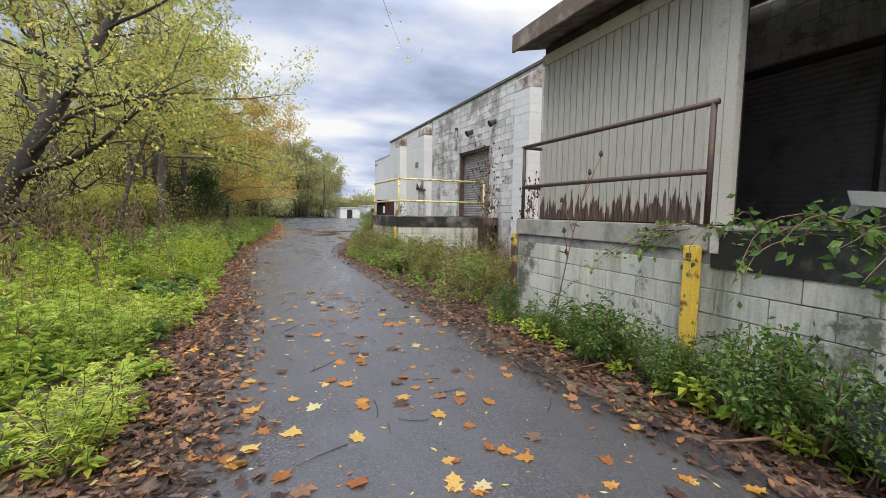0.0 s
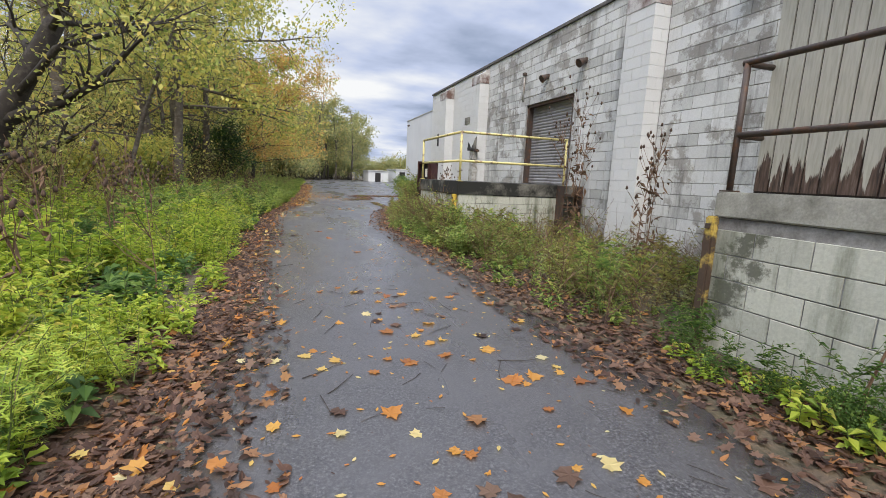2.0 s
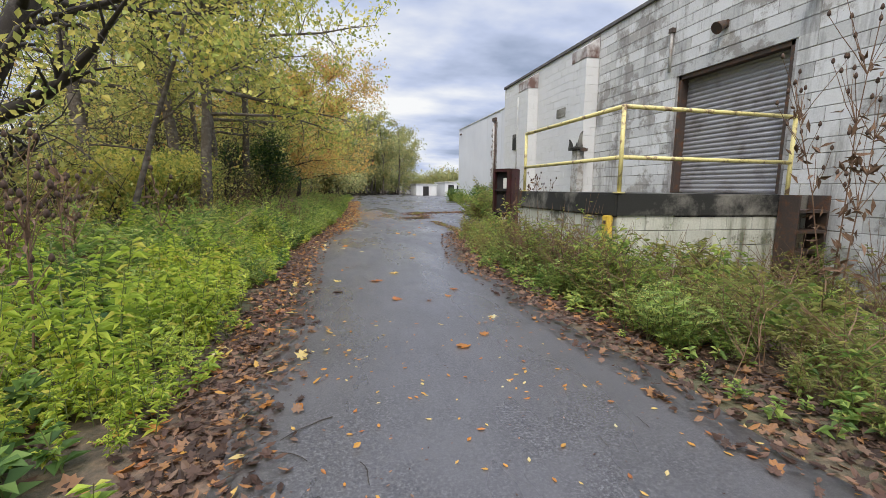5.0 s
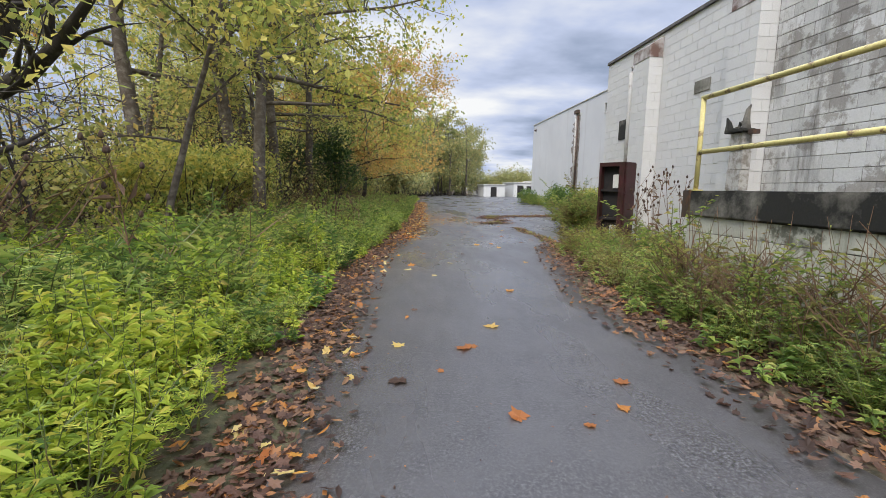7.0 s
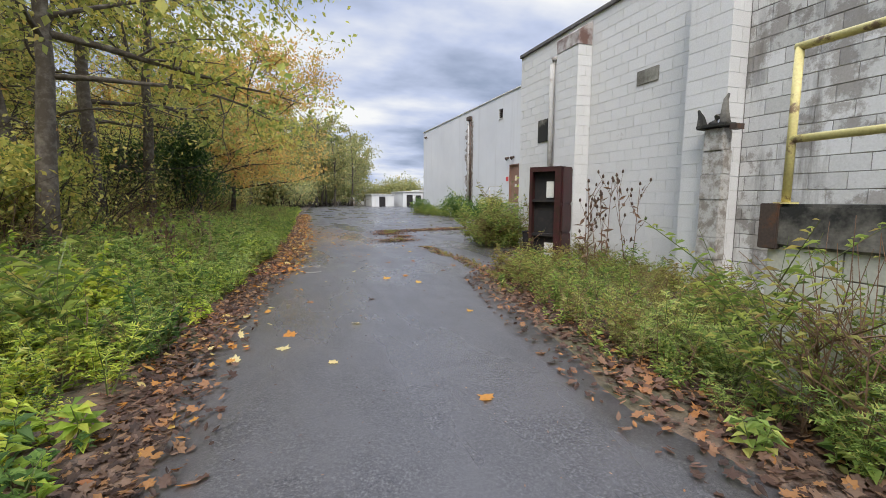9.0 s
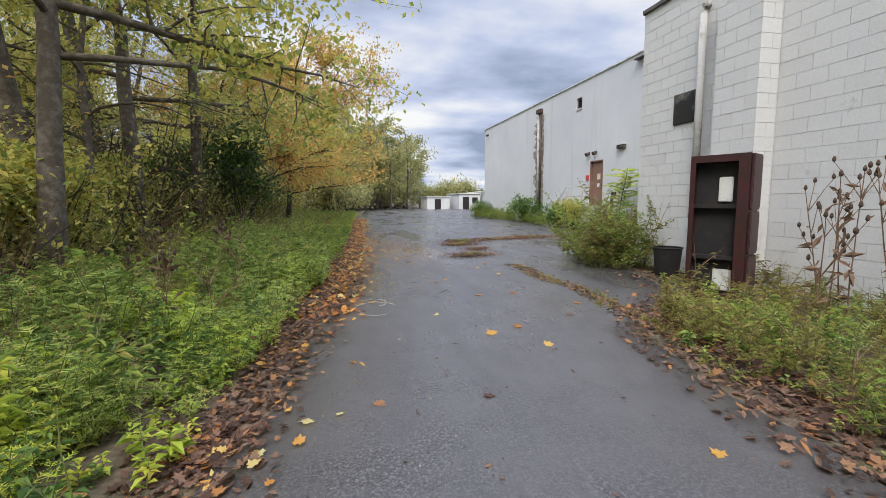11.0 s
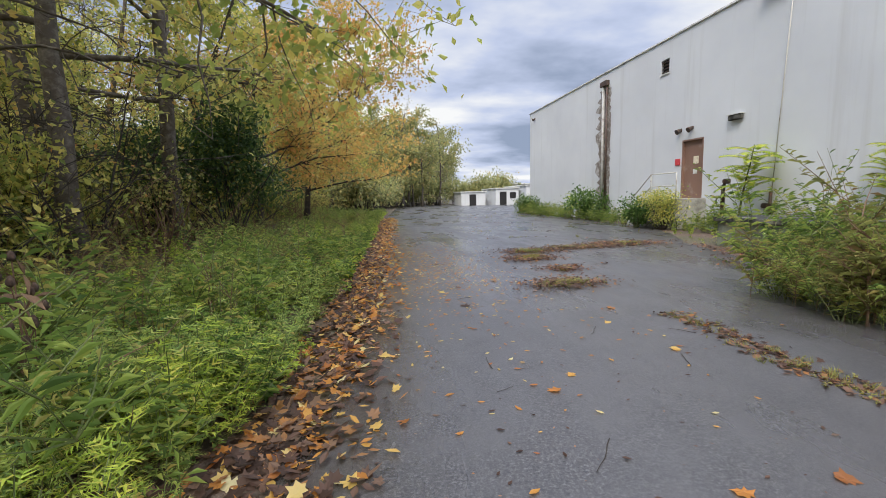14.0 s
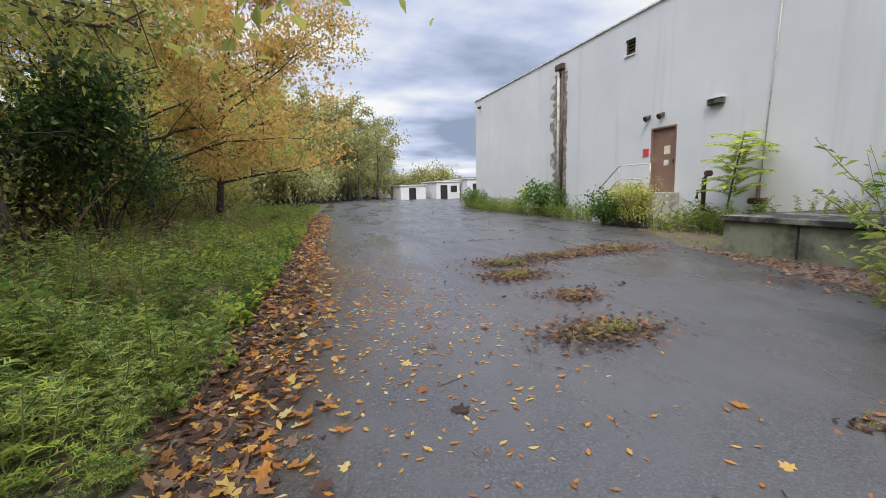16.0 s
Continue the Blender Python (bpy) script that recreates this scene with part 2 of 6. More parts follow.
WIRE = plain("pale_wire", (0.50, 0.48, 0.44), 0.5, scale=8)

LEAF_WEED = leaf_mat("bright_weed_leaves", [(0.0, (0.16, 0.24, 0.045)), (0.45, (0.35, 0.45, 0.07)), (0.85, (0.52, 0.57, 0.10)), (1.0, (0.56, 0.48, 0.13))])
LEAF_MUG = leaf_mat("feathery_green_leaves", [(0.0, (0.10, 0.16, 0.05)), (0.5, (0.27, 0.37, 0.10)), (0.85, (0.45, 0.50, 0.15)), (1.0, (0.48, 0.38, 0.15))])
LEAF_DRY = leaf_mat("fading_olive_leaves", [(0.0, (0.15, 0.14, 0.055)), (0.4, (0.28, 0.29, 0.10)), (0.8, (0.40, 0.38, 0.14)), (1.0, (0.30, 0.19, 0.10))])
LEAF_YG = leaf_mat("yellow_green_tree_leaves", [(0.0, (0.19, 0.25, 0.07)), (0.3, (0.37, 0.41, 0.12)), (0.7, (0.60, 0.55, 0.17)), (1.0, (0.74, 0.60, 0.18))])
LEAF_OLIVE = leaf_mat("dull_olive_tree_leaves", [(0.0, (0.20, 0.23, 0.08)), (0.4, (0.42, 0.43, 0.15)), (0.8, (0.60, 0.54, 0.20)), (1.0, (0.68, 0.48, 0.18))])
LEAF_GOLD = leaf_mat("golden_orange_tree_leaves", [(0.0, (0.30, 0.29, 0.10)), (0.35, (0.52, 0.40, 0.14)), (0.7, (0.66, 0.43, 0.15)), (1.0, (0.64, 0.30, 0.12))])
LEAF_FAR = leaf_mat("grey_olive_far_leaves", [(0.0, (0.16, 0.18, 0.09)), (0.5, (0.32, 0.33, 0.16)), (0.85, (0.44, 0.41, 0.19)), (1.0, (0.50, 0.38, 0.18))])
LEAF_IVY = leaf_mat("dark_ivy_leaves", [(0.0, (0.03, 0.06, 0.022)), (0.6, (0.065, 0.12, 0.038)), (0.93, (0.14, 0.21, 0.05)), (1.0, (0.40, 0.36, 0.07))], 0.4, 0.5)
LEAF_DEEP = leaf_mat("deep_green_bramble_leaves", [(0.0, (0.05, 0.10, 0.03)), (0.6, (0.10, 0.18, 0.05)), (1.0, (0.22, 0.32, 0.09))])
LEAF_RED = leaf_mat("red_sumac_leaves", [(0.0, (0.35, 0.03, 0.03)), (1.0, (0.55, 0.09, 0.05))])
LITTER = leaf_mat("brown_fallen_leaves", [(0.0, (0.050, 0.030, 0.026)), (0.5, (0.135, 0.075, 0.062)), (0.8, (0.27, 0.165, 0.13)), (1.0, (0.46, 0.21, 0.08))], 0.6, 0.4)
LITTER_GOLD = leaf_mat("orange_fallen_leaves", [(0.0, (0.36, 0.13, 0.05)), (0.4, (0.58, 0.25, 0.06)), (0.7, (0.66, 0.36, 0.09)), (0.85, (0.70, 0.50, 0.18)), (1.0, (0.70, 0.62, 0.40))], 0.5, 0.45)

# ---- mesh helpers ----


def link_mesh(name, bm, mat, parent=None, label=""):
    me = bpy.data.meshes.new(name)
    bm.to_mesh(me)
    bm.free()
    for mm in (mat if isinstance(mat, (list, tuple)) else [mat]):
        me.materials.append(mm)
    ob = new(name, me)
    if parent:
        ob.parent = parent
    if label:
        ob["label"] = label
    return ob


def part(name, bm, mat, parent, label=""):
    return link_mesh(name, bm, mat, parent, label)


def thing(name, label, category, group="", kind=""):
    return tagged(new(name), label, category, group, kind)


def box(bm, a, b, bevel=0.0):
    """A box from corner a to corner b."""
    lo = [min(p, q) for p, q in zip(a, b)]
    hi = [max(p, q) for p, q in zip(a, b)]
    mid = [(p + q) / 2 for p, q in zip(lo, hi)]
    m = Matrix.Translation(mid) @ Matrix.Diagonal([max(q - p, 1e-4) for p, q in zip(lo, hi)] + [1])
    vs = bmesh.ops.create_cube(bm, size=1, matrix=m)["verts"]
    if bevel:
        es = list({e for v in vs for e in v.link_edges})
        bmesh.ops.bevel(bm, geom=es, offset=bevel, segments=2, affect="EDGES")
    return bm


def boxed(a, b, bevel=0.0):
    return box(bmesh.new(), a, b, bevel)


def tube_np(pts, radii, n=6, cap=True):
    """Vertices and triangles of a tapered tube along points."""
    pts = np.asarray(pts, float)
    k = len(pts)
    radii = np.broadcast_to(radii, (k,))
    d = np.gradient(pts, axis=0)
    d /= np.linalg.norm(d, axis=1, keepdims=True) + 1e-9
    ref = np.where(np.abs(d[:, 2:3]) > 0.9, [[1.0, 0, 0]], [[0, 0, 1.0]])
    u = np.cross(d, ref)
    u /= np.linalg.norm(u, axis=1, keepdims=True) + 1e-9
    w = np.cross(d, u)
    a = np.arange(n) * 2 * np.pi / n
    V = (pts[:, None] + radii[:, None, None] * (np.cos(a)[None, :, None] * u[:, None] + np.sin(a)[None, :, None] * w[:, None])).reshape(-1, 3)
    i = np.arange(k - 1)[:, None] * n
    j = np.arange(n)[None, :]
    p, q = i + j, i + (j + 1) % n
    F = np.concatenate([np.stack([p, q, q + n], -1).reshape(-1, 3), np.stack([p, q + n, p + n], -1).reshape(-1, 3)])
    if cap:
        V = np.concatenate([V, pts[[0, -1]]])
        c0, c1 = k * n, k * n + 1
        e = np.arange(n)
        F = np.concatenate([F, np.stack([np.full(n, c0), (e + 1) % n, e], -1), np.stack([np.full(n, c1), (k - 1) * n + e, (k - 1) * n + (e + 1) % n], -1)])
    return V, F


def joined(pieces):
    """Join (V, F, material) pieces."""
    Vs, Fs, Ms, o = [], [], [], 0
    for V, F, m in pieces:
        Vs.append(V), Fs.append(F + o), Ms.append(np.broadcast_to(m, (len(F),)))
        o += len(V)
    return np.concatenate(Vs), np.concatenate(Fs), np.concatenate(Ms)


def mesh_np(name, V, F, M, mats, smooth=False):
    me = bpy.data.meshes.new(name)
    me.vertices.add(len(V))
    me.vertices.foreach_set("co", np.ascontiguousarray(V, np.float32).ravel())
    me.loops.add(F.size)
    me.loops.foreach_set("vertex_index", np.ascontiguousarray(F, np.int32).ravel())
    me.polygons.add(len(F))
    me.polygons.foreach_set("loop_start", np.arange(0, F.size, 3, dtype=np.int32))
    me.polygons.foreach_set("material_index", np.ascontiguousarray(M, np.int32))
    me.polygons.foreach_set("use_smooth", np.full(len(F), bool(smooth)))
    for m in mats:
        me.materials.append(m)
    me.update(calc_edges=True)
    return me


def tube(name, pts, r, mat, parent=None, label="", n=10, bend=True):
    V, F = tube_np(pts, r, n)
    ob = new(name, mesh_np(name, V, F, np.zeros(len(F)), [mat], smooth=n > 6))
    if parent:
        ob.parent = parent
    if label:
        ob["label"] = label
    return ob


def scatter(templates, rng, P, scale, tilt=0.12, stretch=None):
    """Copies of templates (V, F, M) at the points P, turned at random, joined into one."""
    out = []
    pick = rng.integers(0, len(templates), len(P))
    for ti, (V, F, M) in enumerate(templates):
        idx = np.where(pick == ti)[0]
        if not len(idx):
            continue
        n = len(idx)
        a = rng.uniform(0, 2 * np.pi, n)
        tx, ty = rng.normal(0, tilt, n), rng.normal(0, tilt, n)
        s = np.broadcast_to(scale, (len(P),))[idx]
        c, sn = np.cos(a), np.sin(a)
        x = V[None, :, 0] * c[:, None] - V[None, :, 1] * sn[:, None]
        y = V[None, :, 0] * sn[:, None] + V[None, :, 1] * c[:, None]
        z = np.broadcast_to(V[None, :, 2], x.shape)
        W = np.stack([x + z * tx[:, None], y + z * ty[:, None], z - x * tx[:, None] - y * ty[:, None]], -1) * s[:, None, None] + P[idx][:, None]
        FF = (F[None] + (np.arange(n) * len(V))[:, None, None]).reshape(-1, 3)
        out.append((W.reshape(-1, 3), FF, np.tile(M, n)))
    return joined(out)


def leaf_cards(rng, P, length, width=0.5, up=0.5):
    """A folded four-point leaf at each point of P, in a random pose."""
    n = len(P)
    d = rng.normal(0, 1, (n, 3))
    d[:, 2] -= 0.35
    d /= np.linalg.norm(d, axis=1, keepdims=True)
    nn = rng.normal(0, 1, (n, 3)) + [0, 0, up * 2.5]
    s = np.cross(d, nn)
    s /= np.linalg.norm(s, axis=1, keepdims=True) + 1e-9
    nn = np.cross(s, d)
    L = length * rng.uniform(0.6, 1.35, (n, 1))
    mid = P + d * L * 0.45
    V = np.stack([P, mid + s * L * width * 0.5 + nn * L * 0.10, P + d * L, mid - s * L * width * 0.5 + nn * L * 0.10], 1).reshape(-1, 3)
    o = (np.arange(n) * 4)[:, None]
    return V, np.concatenate([o + [[0, 1, 2]], o + [[0, 2, 3]]])


# ---- ground and road ----
LEFT_Y = [-30, 2, 10, 18, 22, 26, 34, 45, 55, 75, 95]
LEFT_X = [-0.9, -0.88, -0.88, -0.95, -0.5, -0.15, 0.25, 0.7, 1.15, 2.6, 4.0]
RIGHT_Y = [-30, 2, 6, 13, 16, 18.5, 20.8, 22.4, 26.5, 29, 31, 36, 55, 75, 95]
RIGHT_X = [2.1, 2.05, 1.85, 1.78, 1.74, 2.2, 2.75, 4.4, 6.3, 7.2, 7.9, 10.4, 11.2, 22.0, 34.0]


def road_left(y):
    return np.interp(y, LEFT_Y, LEFT_X)


def road_right(y):
    return np.interp(y, RIGHT_Y, RIGHT_X)


def make_ground():
    xs = np.concatenate([[-2500, -400, -90, -45, -28], np.arange(-20, 40, 1.0), [60, 110, 400, 2500]])
    ys = np.concatenate([[-2500, -400, -90, -40], np.arange(-20, 110, 1.0), [140, 400, 2500]])
    X, Y = np.meshgrid(xs, ys)
    Z = np.zeros_like(X)
    left = np.clip((road_left(Y) - 0.6 - X) / 4, 0, 1)
    Z += left * (0.10 + 0.08 * np.sin(X * 0.9 + 1) * np.cos(Y * 0.55))
    Z -= 0.015
    V = np.stack([X, Y, Z], -1).reshape(-1, 3)
    nx, ny = len(xs), len(ys)
    i = (np.arange(ny - 1)[:, None] * nx + np.arange(nx - 1)[None]).ravel()
    F = np.concatenate([np.stack([i, i + 1, i + nx + 1], -1), np.stack([i, i + nx + 1, i + nx], -1)])
    ob = new("ground", mesh_np("ground", V, F, np.zeros(len(F)), [SOIL], True))
    return tagged(ob, "brown soil with leaf litter and moss beside the road", "ground", kind="structure")


def ground_z(x, y):
    left = np.clip((road_left(y) - 0.6 - x) / 4, 0, 1)
    return left * (0.10 + 0.08 * np.sin(x * 0.9 + 1) * np.cos(y * 0.55)) - 0.015


def make_road():
    rng = np.random.default_rng(5)
    ys = np.concatenate([np.arange(-30, 0, 2.0), np.arange(0, 60, 0.2), np.arange(60, 96, 1.0)])
    wob = lambda: 0.05 * np.sin(ys * 1.7 + rng.uniform(0, 6)) + 0.04 * np.sin(ys * 4.3 + rng.uniform(0, 6)) + rng.normal(0, 0.015, len(ys))
    l, r = road_left(ys) + wob(), road_right(ys) + wob()
    cols = 9
    top = np.stack([np.stack([l + (r - l) * k / (cols - 1), ys, np.full_like(ys, 0.004 if k in (0, cols - 1) else 0.012)], -1) for k in range(cols)], 1)
    V = top.reshape(-1, 3)
    skirt = np.concatenate([np.stack([l - 0.02, ys, np.full_like(ys, -0.05)], -1), np.stack([r + 0.02, ys, np.full_like(ys, -0.05)], -1)])
    i = (np.arange(len(ys) - 1)[:, None] * cols + np.arange(cols - 1)[None]).ravel()
    F = [np.stack([i, i + 1, i + cols + 1], -1), np.stack([i, i + cols + 1, i + cols], -1)]
    b, k = len(V), np.arange(len(ys) - 1)
    lo, hi = k * cols, (k + 1) * cols
    F += [np.stack([lo, hi, b + k + 1], -1), np.stack([lo, b + k + 1, b + k], -1)]
    lo, hi, b2 = k * cols + cols - 1, (k + 1) * cols + cols - 1, b + len(ys)
    F += [np.stack([lo, b2 + k + 1, hi], -1), np.stack([lo, b2 + k, b2 + k + 1], -1)]
    F = np.concatenate(F)
    ob = new("road", mesh_np("road", np.concatenate([V, skirt]), F, np.zeros(len(F)), [ASPHALT], True))
    return tagged(ob, "narrow damp dark asphalt road widening into a cracked lot", "road", kind="structure")


make_ground()
make_road()

# ---- buildings ----
WX, WY0, WY1, WZ = 5.80, 2.0, 24.9, 4.98   # front wall of the block warehouse
FX, FY0, FY1, FZ = 11.5, 24.9, 52.3, 7.1   # tall white hall
BLOCK_JOBS = []


def shutter(parent, x, y0, y1, z0, z1, mat, label):
    """A roller shutter of horizontal slats in its frame."""
    n = int((z1 - z0) / 0.075)
    h = (z1 - z0) / n
    sh = part("roller_shutter", boxed((x + 0.013, y0, z0), (x + 0.03, y1, z1)), mat, parent, label)
    me = None
    for i in range(n):
        if me is None:
            bm = bmesh.new()
            vs = [bm.verts.new((x + dx, y, z0 + dz * h)) for y in (y0, y1) for dx, dz in ((0.012, 0), (0.002, 0.3), (0.001, 0.6), (0.012, 0.92), (0.012, 1.0))]
            for k in range(4):
                bm.faces.new((vs[k], vs[k + 1], vs[k + 6], vs[k + 5]))
            ob = part("slat", bm, mat, sh)
            me = ob.data
        else:
            ob = new("slat", me)
            ob.parent = sh
            ob.location.z = i * h
    return sh


def warehouse():
    w = thing("warehouse", "long single-storey block warehouse with peeling white paint", "building", kind="")
    th = 0.3
    segs = [(WY0, 4.9, 0, WZ), (4.9, 7.0, 3.38, WZ), (4.9, 7.0, 0, 1.26), (7.0, 13.9, 0, WZ), (13.9, 16.05, 3.38, WZ), (13.9, 16.05, 0, 1.22), (16.05, 19.0, 0, WZ)]
    bm, bm2 = bmesh.new(), bmesh.new()
    for a, b, z0, z1 in segs:
        box(bm, (WX, a, z0), (WX + th, b, z1))
    box(bm2, (WX, 19.0, 0), (WX + th, WY1, WZ))
    wall = part("wall_front", bm, MORTAR_OLD, w)
    wall_new = part("wall_front", bm2, MORTAR, w)
    for a, b in (((WX + th, WY1 - th, 0), (FX - 0.02, WY1, WZ)), ((WX + th, WY0, 0), (30, WY0 + th, WZ)), ((30, WY0, 0), (30 + th, WY1, WZ))):
        part("wall_side", boxed(a, b), BLOCK_WHITE, w)
    part("roof", boxed((WX + 0.05, WY0, WZ), (30, WY1 - 0.03, WZ + 0.12)), FELT, w)
    bm = bmesh.new()
    box(bm, (WX - 0.05, WY0, WZ), (WX + 0.05, WY1 + 0.03, WZ + 0.085), 0.01)
    part("coping", bm, FELT, w, "thin dark metal roof edge")
    for y0, y1, top in ((11.28, 11.97, 4.6), (18.68, 19.35, 4.62), (22.0, 22.75, 4.62)):
        bm = bmesh.new()
        box(bm, (5.455, y0 + 0.012, 0), (WX - 0.001, y1 - 0.012, top - 0.05))
        p = part("pilaster", bm, MORTAR, w)
        BLOCK_JOBS.append((p, "x", 5.455, y0, y1, 0, top - 0.2, [], BLOCK_WHITE, True))
        BLOCK_JOBS.append((p, "y", y0 + 0.012, 5.447, WX - 0.02, 0, top - 0.2, [], BLOCK_WHITE, True))
        bm = bmesh.new()
        vs = [bm.verts.new(q) for q in ((5.44, y0, top - 0.2), (WX - 0.02, y0, top - 0.2), (WX - 0.02, y0, top + 0.28), (5.44, y0, top + 0.06),
                                        (5.44, y1, top - 0.2), (WX - 0.02, y1, top - 0.2), (WX - 0.02, y1, top + 0.28), (5.44, y1, top + 0.06))]
        for f in ((0, 1, 2, 3), (7, 6, 5, 4), (3, 2, 6, 7), (0, 3, 7, 4), (1, 5, 6, 2), (0, 4, 5, 1)):
            bm.faces.new([vs[i] for i in f])
        part("pilaster_cap", bm, CAP_STAIN, p, "rust-stained sloping mortar cap")
    BLOCK_JOBS.append((wall, "x", WX, 7.6, 18.68, 0, WZ, [(13.86, 16.09, 1.2, 3.58), (13.6, 16.4, 3.38, 3.60), (11.27, 11.98, 0, 4.6)], BLOCK_OLD, False))
    BLOCK_JOBS.append((wall_new, "x", WX, 19.35, WY1, 0, WZ, [(21.99, 22.76, 0, 4.6)], BLOCK_WHITE, False))
    BLOCK_JOBS.append((wall, "x", WX, WY0, 7.6, 1.4, WZ, [(4.86, 7.04, 1.2, 3.40)], BLOCK_OLD, False))
    part("lintel", boxed((WX - 0.012, 13.6, 3.385), (WX + 0.1, 16.4, 3.585)), BLOCK_OLD, w, "long stained concrete lintel")
    for a, b in ((13.9, 16.05), (4.9, 7.0)):
        shutter(w, WX + 0.16, a + 0.06, b - 0.06, 1.26, 3.36, SHUTTER, "grey ribbed steel shutter, closed")
        bm = bmesh.new()
        box(bm, (WX + 0.02, a, 1.26), (WX + 0.2, a + 0.07, 3.38))
        box(bm, (WX + 0.02, b - 0.07, 1.26), (WX + 0.2, b, 3.38))
        box(bm, (WX + 0.02, a, 3.31), (WX + 0.2, b, 3.379))
        part("shutter_frame", bm, DARK_STEEL, w)
        part("shutter_backing", boxed((WX + 0.2, a, 1.26), (WX + 0.24, b, 3.38)), BLACK, w)
    # boarded patches and scars
    part("boarded_vent", boxed((WX - 0.03, 23.4, 2.68), (WX, 23.98, 3.22), 0.01), DARK_CONCRETE, w, "dark board over a vent")
    part("patched_scar", boxed((WX - 0.025, 20.22, 3.3), (WX, 20.72, 3.55), 0.01), CONCRETE, w, "grey mortar patch")
    return w


CAP_STAIN = plain("rust_stained_mortar", (0.50, 0.48, 0.46), 0.9, dirt=(0.13, 0.075, 0.06), lo=0.40, hi=0.62, scale=2.4)
wh = warehouse()


def flood_lamp(y, z, x=WX - 0.02, label="small rusted wall flood lamp", mat=None):
    m = mat or DARK_STEEL
    t = thing("wall_lamp", label, "lamp", "lamps on the walls")
    part("mount", boxed((x - 0.03, y - 0.05, z - 0.05), (x + 0.02, y + 0.05, z + 0.07), 0.01), m, t)
    bm = bmesh.new()
    bmesh.ops.create_cone(bm, cap_ends=True, segments=14, radius1=0.10, radius2=0.06, depth=0.17, matrix=Matrix.Translation((x - 0.11, y, z - 0.03)) @ Euler((0, radians(62), 0)).to_matrix().to_4x4())
    part("lamp_head", bm, m, t)
    return t


flood_lamp(15.07, 3.95)
flood_lamp(13.55, 4.0, label="orange-rusted wall flood lamp")

brk = thing("conduit", "short rusty vertical conduit on block wall", "pipe")
tube("pipe", [(WX - 0.05, 16.25, 3.5), (WX - 0.05, 16.25, 4.25)], 0.028, GREY_PIPE, brk)
part("clamp", boxed((WX - 0.09, 16.2, 4.2), (WX - 0.01, 16.3, 4.28)), DARK_STEEL, brk)

boxl = thing("wall_light", "square grey floodlight box under roof edge", "lamp")
part("housing", boxed((5.5, 9.35, 4.28), (5.76, 9.75, 4.55), 0.02), DARK_CONCRETE, boxl)
part("arm", boxed((5.7, 9.5, 4.5), (5.84, 9.6, 4.62)), DARK_STEEL, boxl)

# pier with torn black hood beside the pilaster
pier = thing("block_pier", "grey mortar pier with a torn black hood on top", "pier")
prng = random.Random(12)
z = 0.0
while z < 2.2:
    hh = min(prng.uniform(0.30, 0.62), 2.24 - z)
    hh = 2.24 - z if 2.24 - z - hh < 0.12 else hh
    part("shaft_block", boxed((5.28 + prng.uniform(-0.015, 0.015), 18.56 + prng.uniform(-0.012, 0.012), z), (5.452, 18.86 + prng.uniform(-0.012, 0.012), z + hh - 0.002), 0.007), ROUGH_MORTAR, pier, "crumbling grey mortar block")
    z += hh
part("hood", boxed((5.22, 18.50, 2.245), (5.452, 18.95, 2.30), 0.012), DARK_CONCRETE, pier, "bent black metal cap")
for pts in ([(5.36, 18.62, 2.29), (5.37, 18.64, 2.45), (5.40, 18.66, 2.62), (5.43, 18.64, 2.70)], [(5.28, 18.90, 2.29), (5.28, 18.92, 2.42), (5.26, 18.95, 2.52)], [(5.30, 18.74, 2.29), (5.34, 18.72, 2.40), (5.42, 18.70, 2.44)]):
    tube("torn_flange", pts, np.linspace(0.075, 0.014, len(pts)), DARK_CONCRETE, pier, n=5)
part("bracket", boxed((5.30, 18.40, 2.20), (5.44, 18.499, 2.27)), DARK_STEEL, pier)

# downpipe at the warehouse's far end
dp = thing("downpipe", "pale grey downpipe with white plastic foot, warehouse corner", "downpipe")
tube("pipe", [(WX - 0.10, 23.3, 4.4), (WX - 0.10, 23.3, 1.0)], 0.06, GREY_PIPE, dp, n=14)
tube("elbow", [(WX - 0.02, 23.3, 4.52), (WX - 0.07, 23.3, 4.5), (WX - 0.10, 23.3, 4.38)], 0.065, GREY_PIPE, dp, n=14)
tube("foot", [(WX - 0.10, 23.3, 1.05), (WX - 0.10, 23.3, 0.12)], 0.075, WHITE_METAL, dp, "white plastic pipe foot", n=14)
tube("collar", [(WX - 0.10, 23.3, 1.10), (WX - 0.10, 23.3, 1.02)], 0.085, WHITE_METAL, dp, n=14)

# near loading dock with its timber shed
DX, DY0, DY1, DZ = 2.87, -6.0, 7.56, 1.30


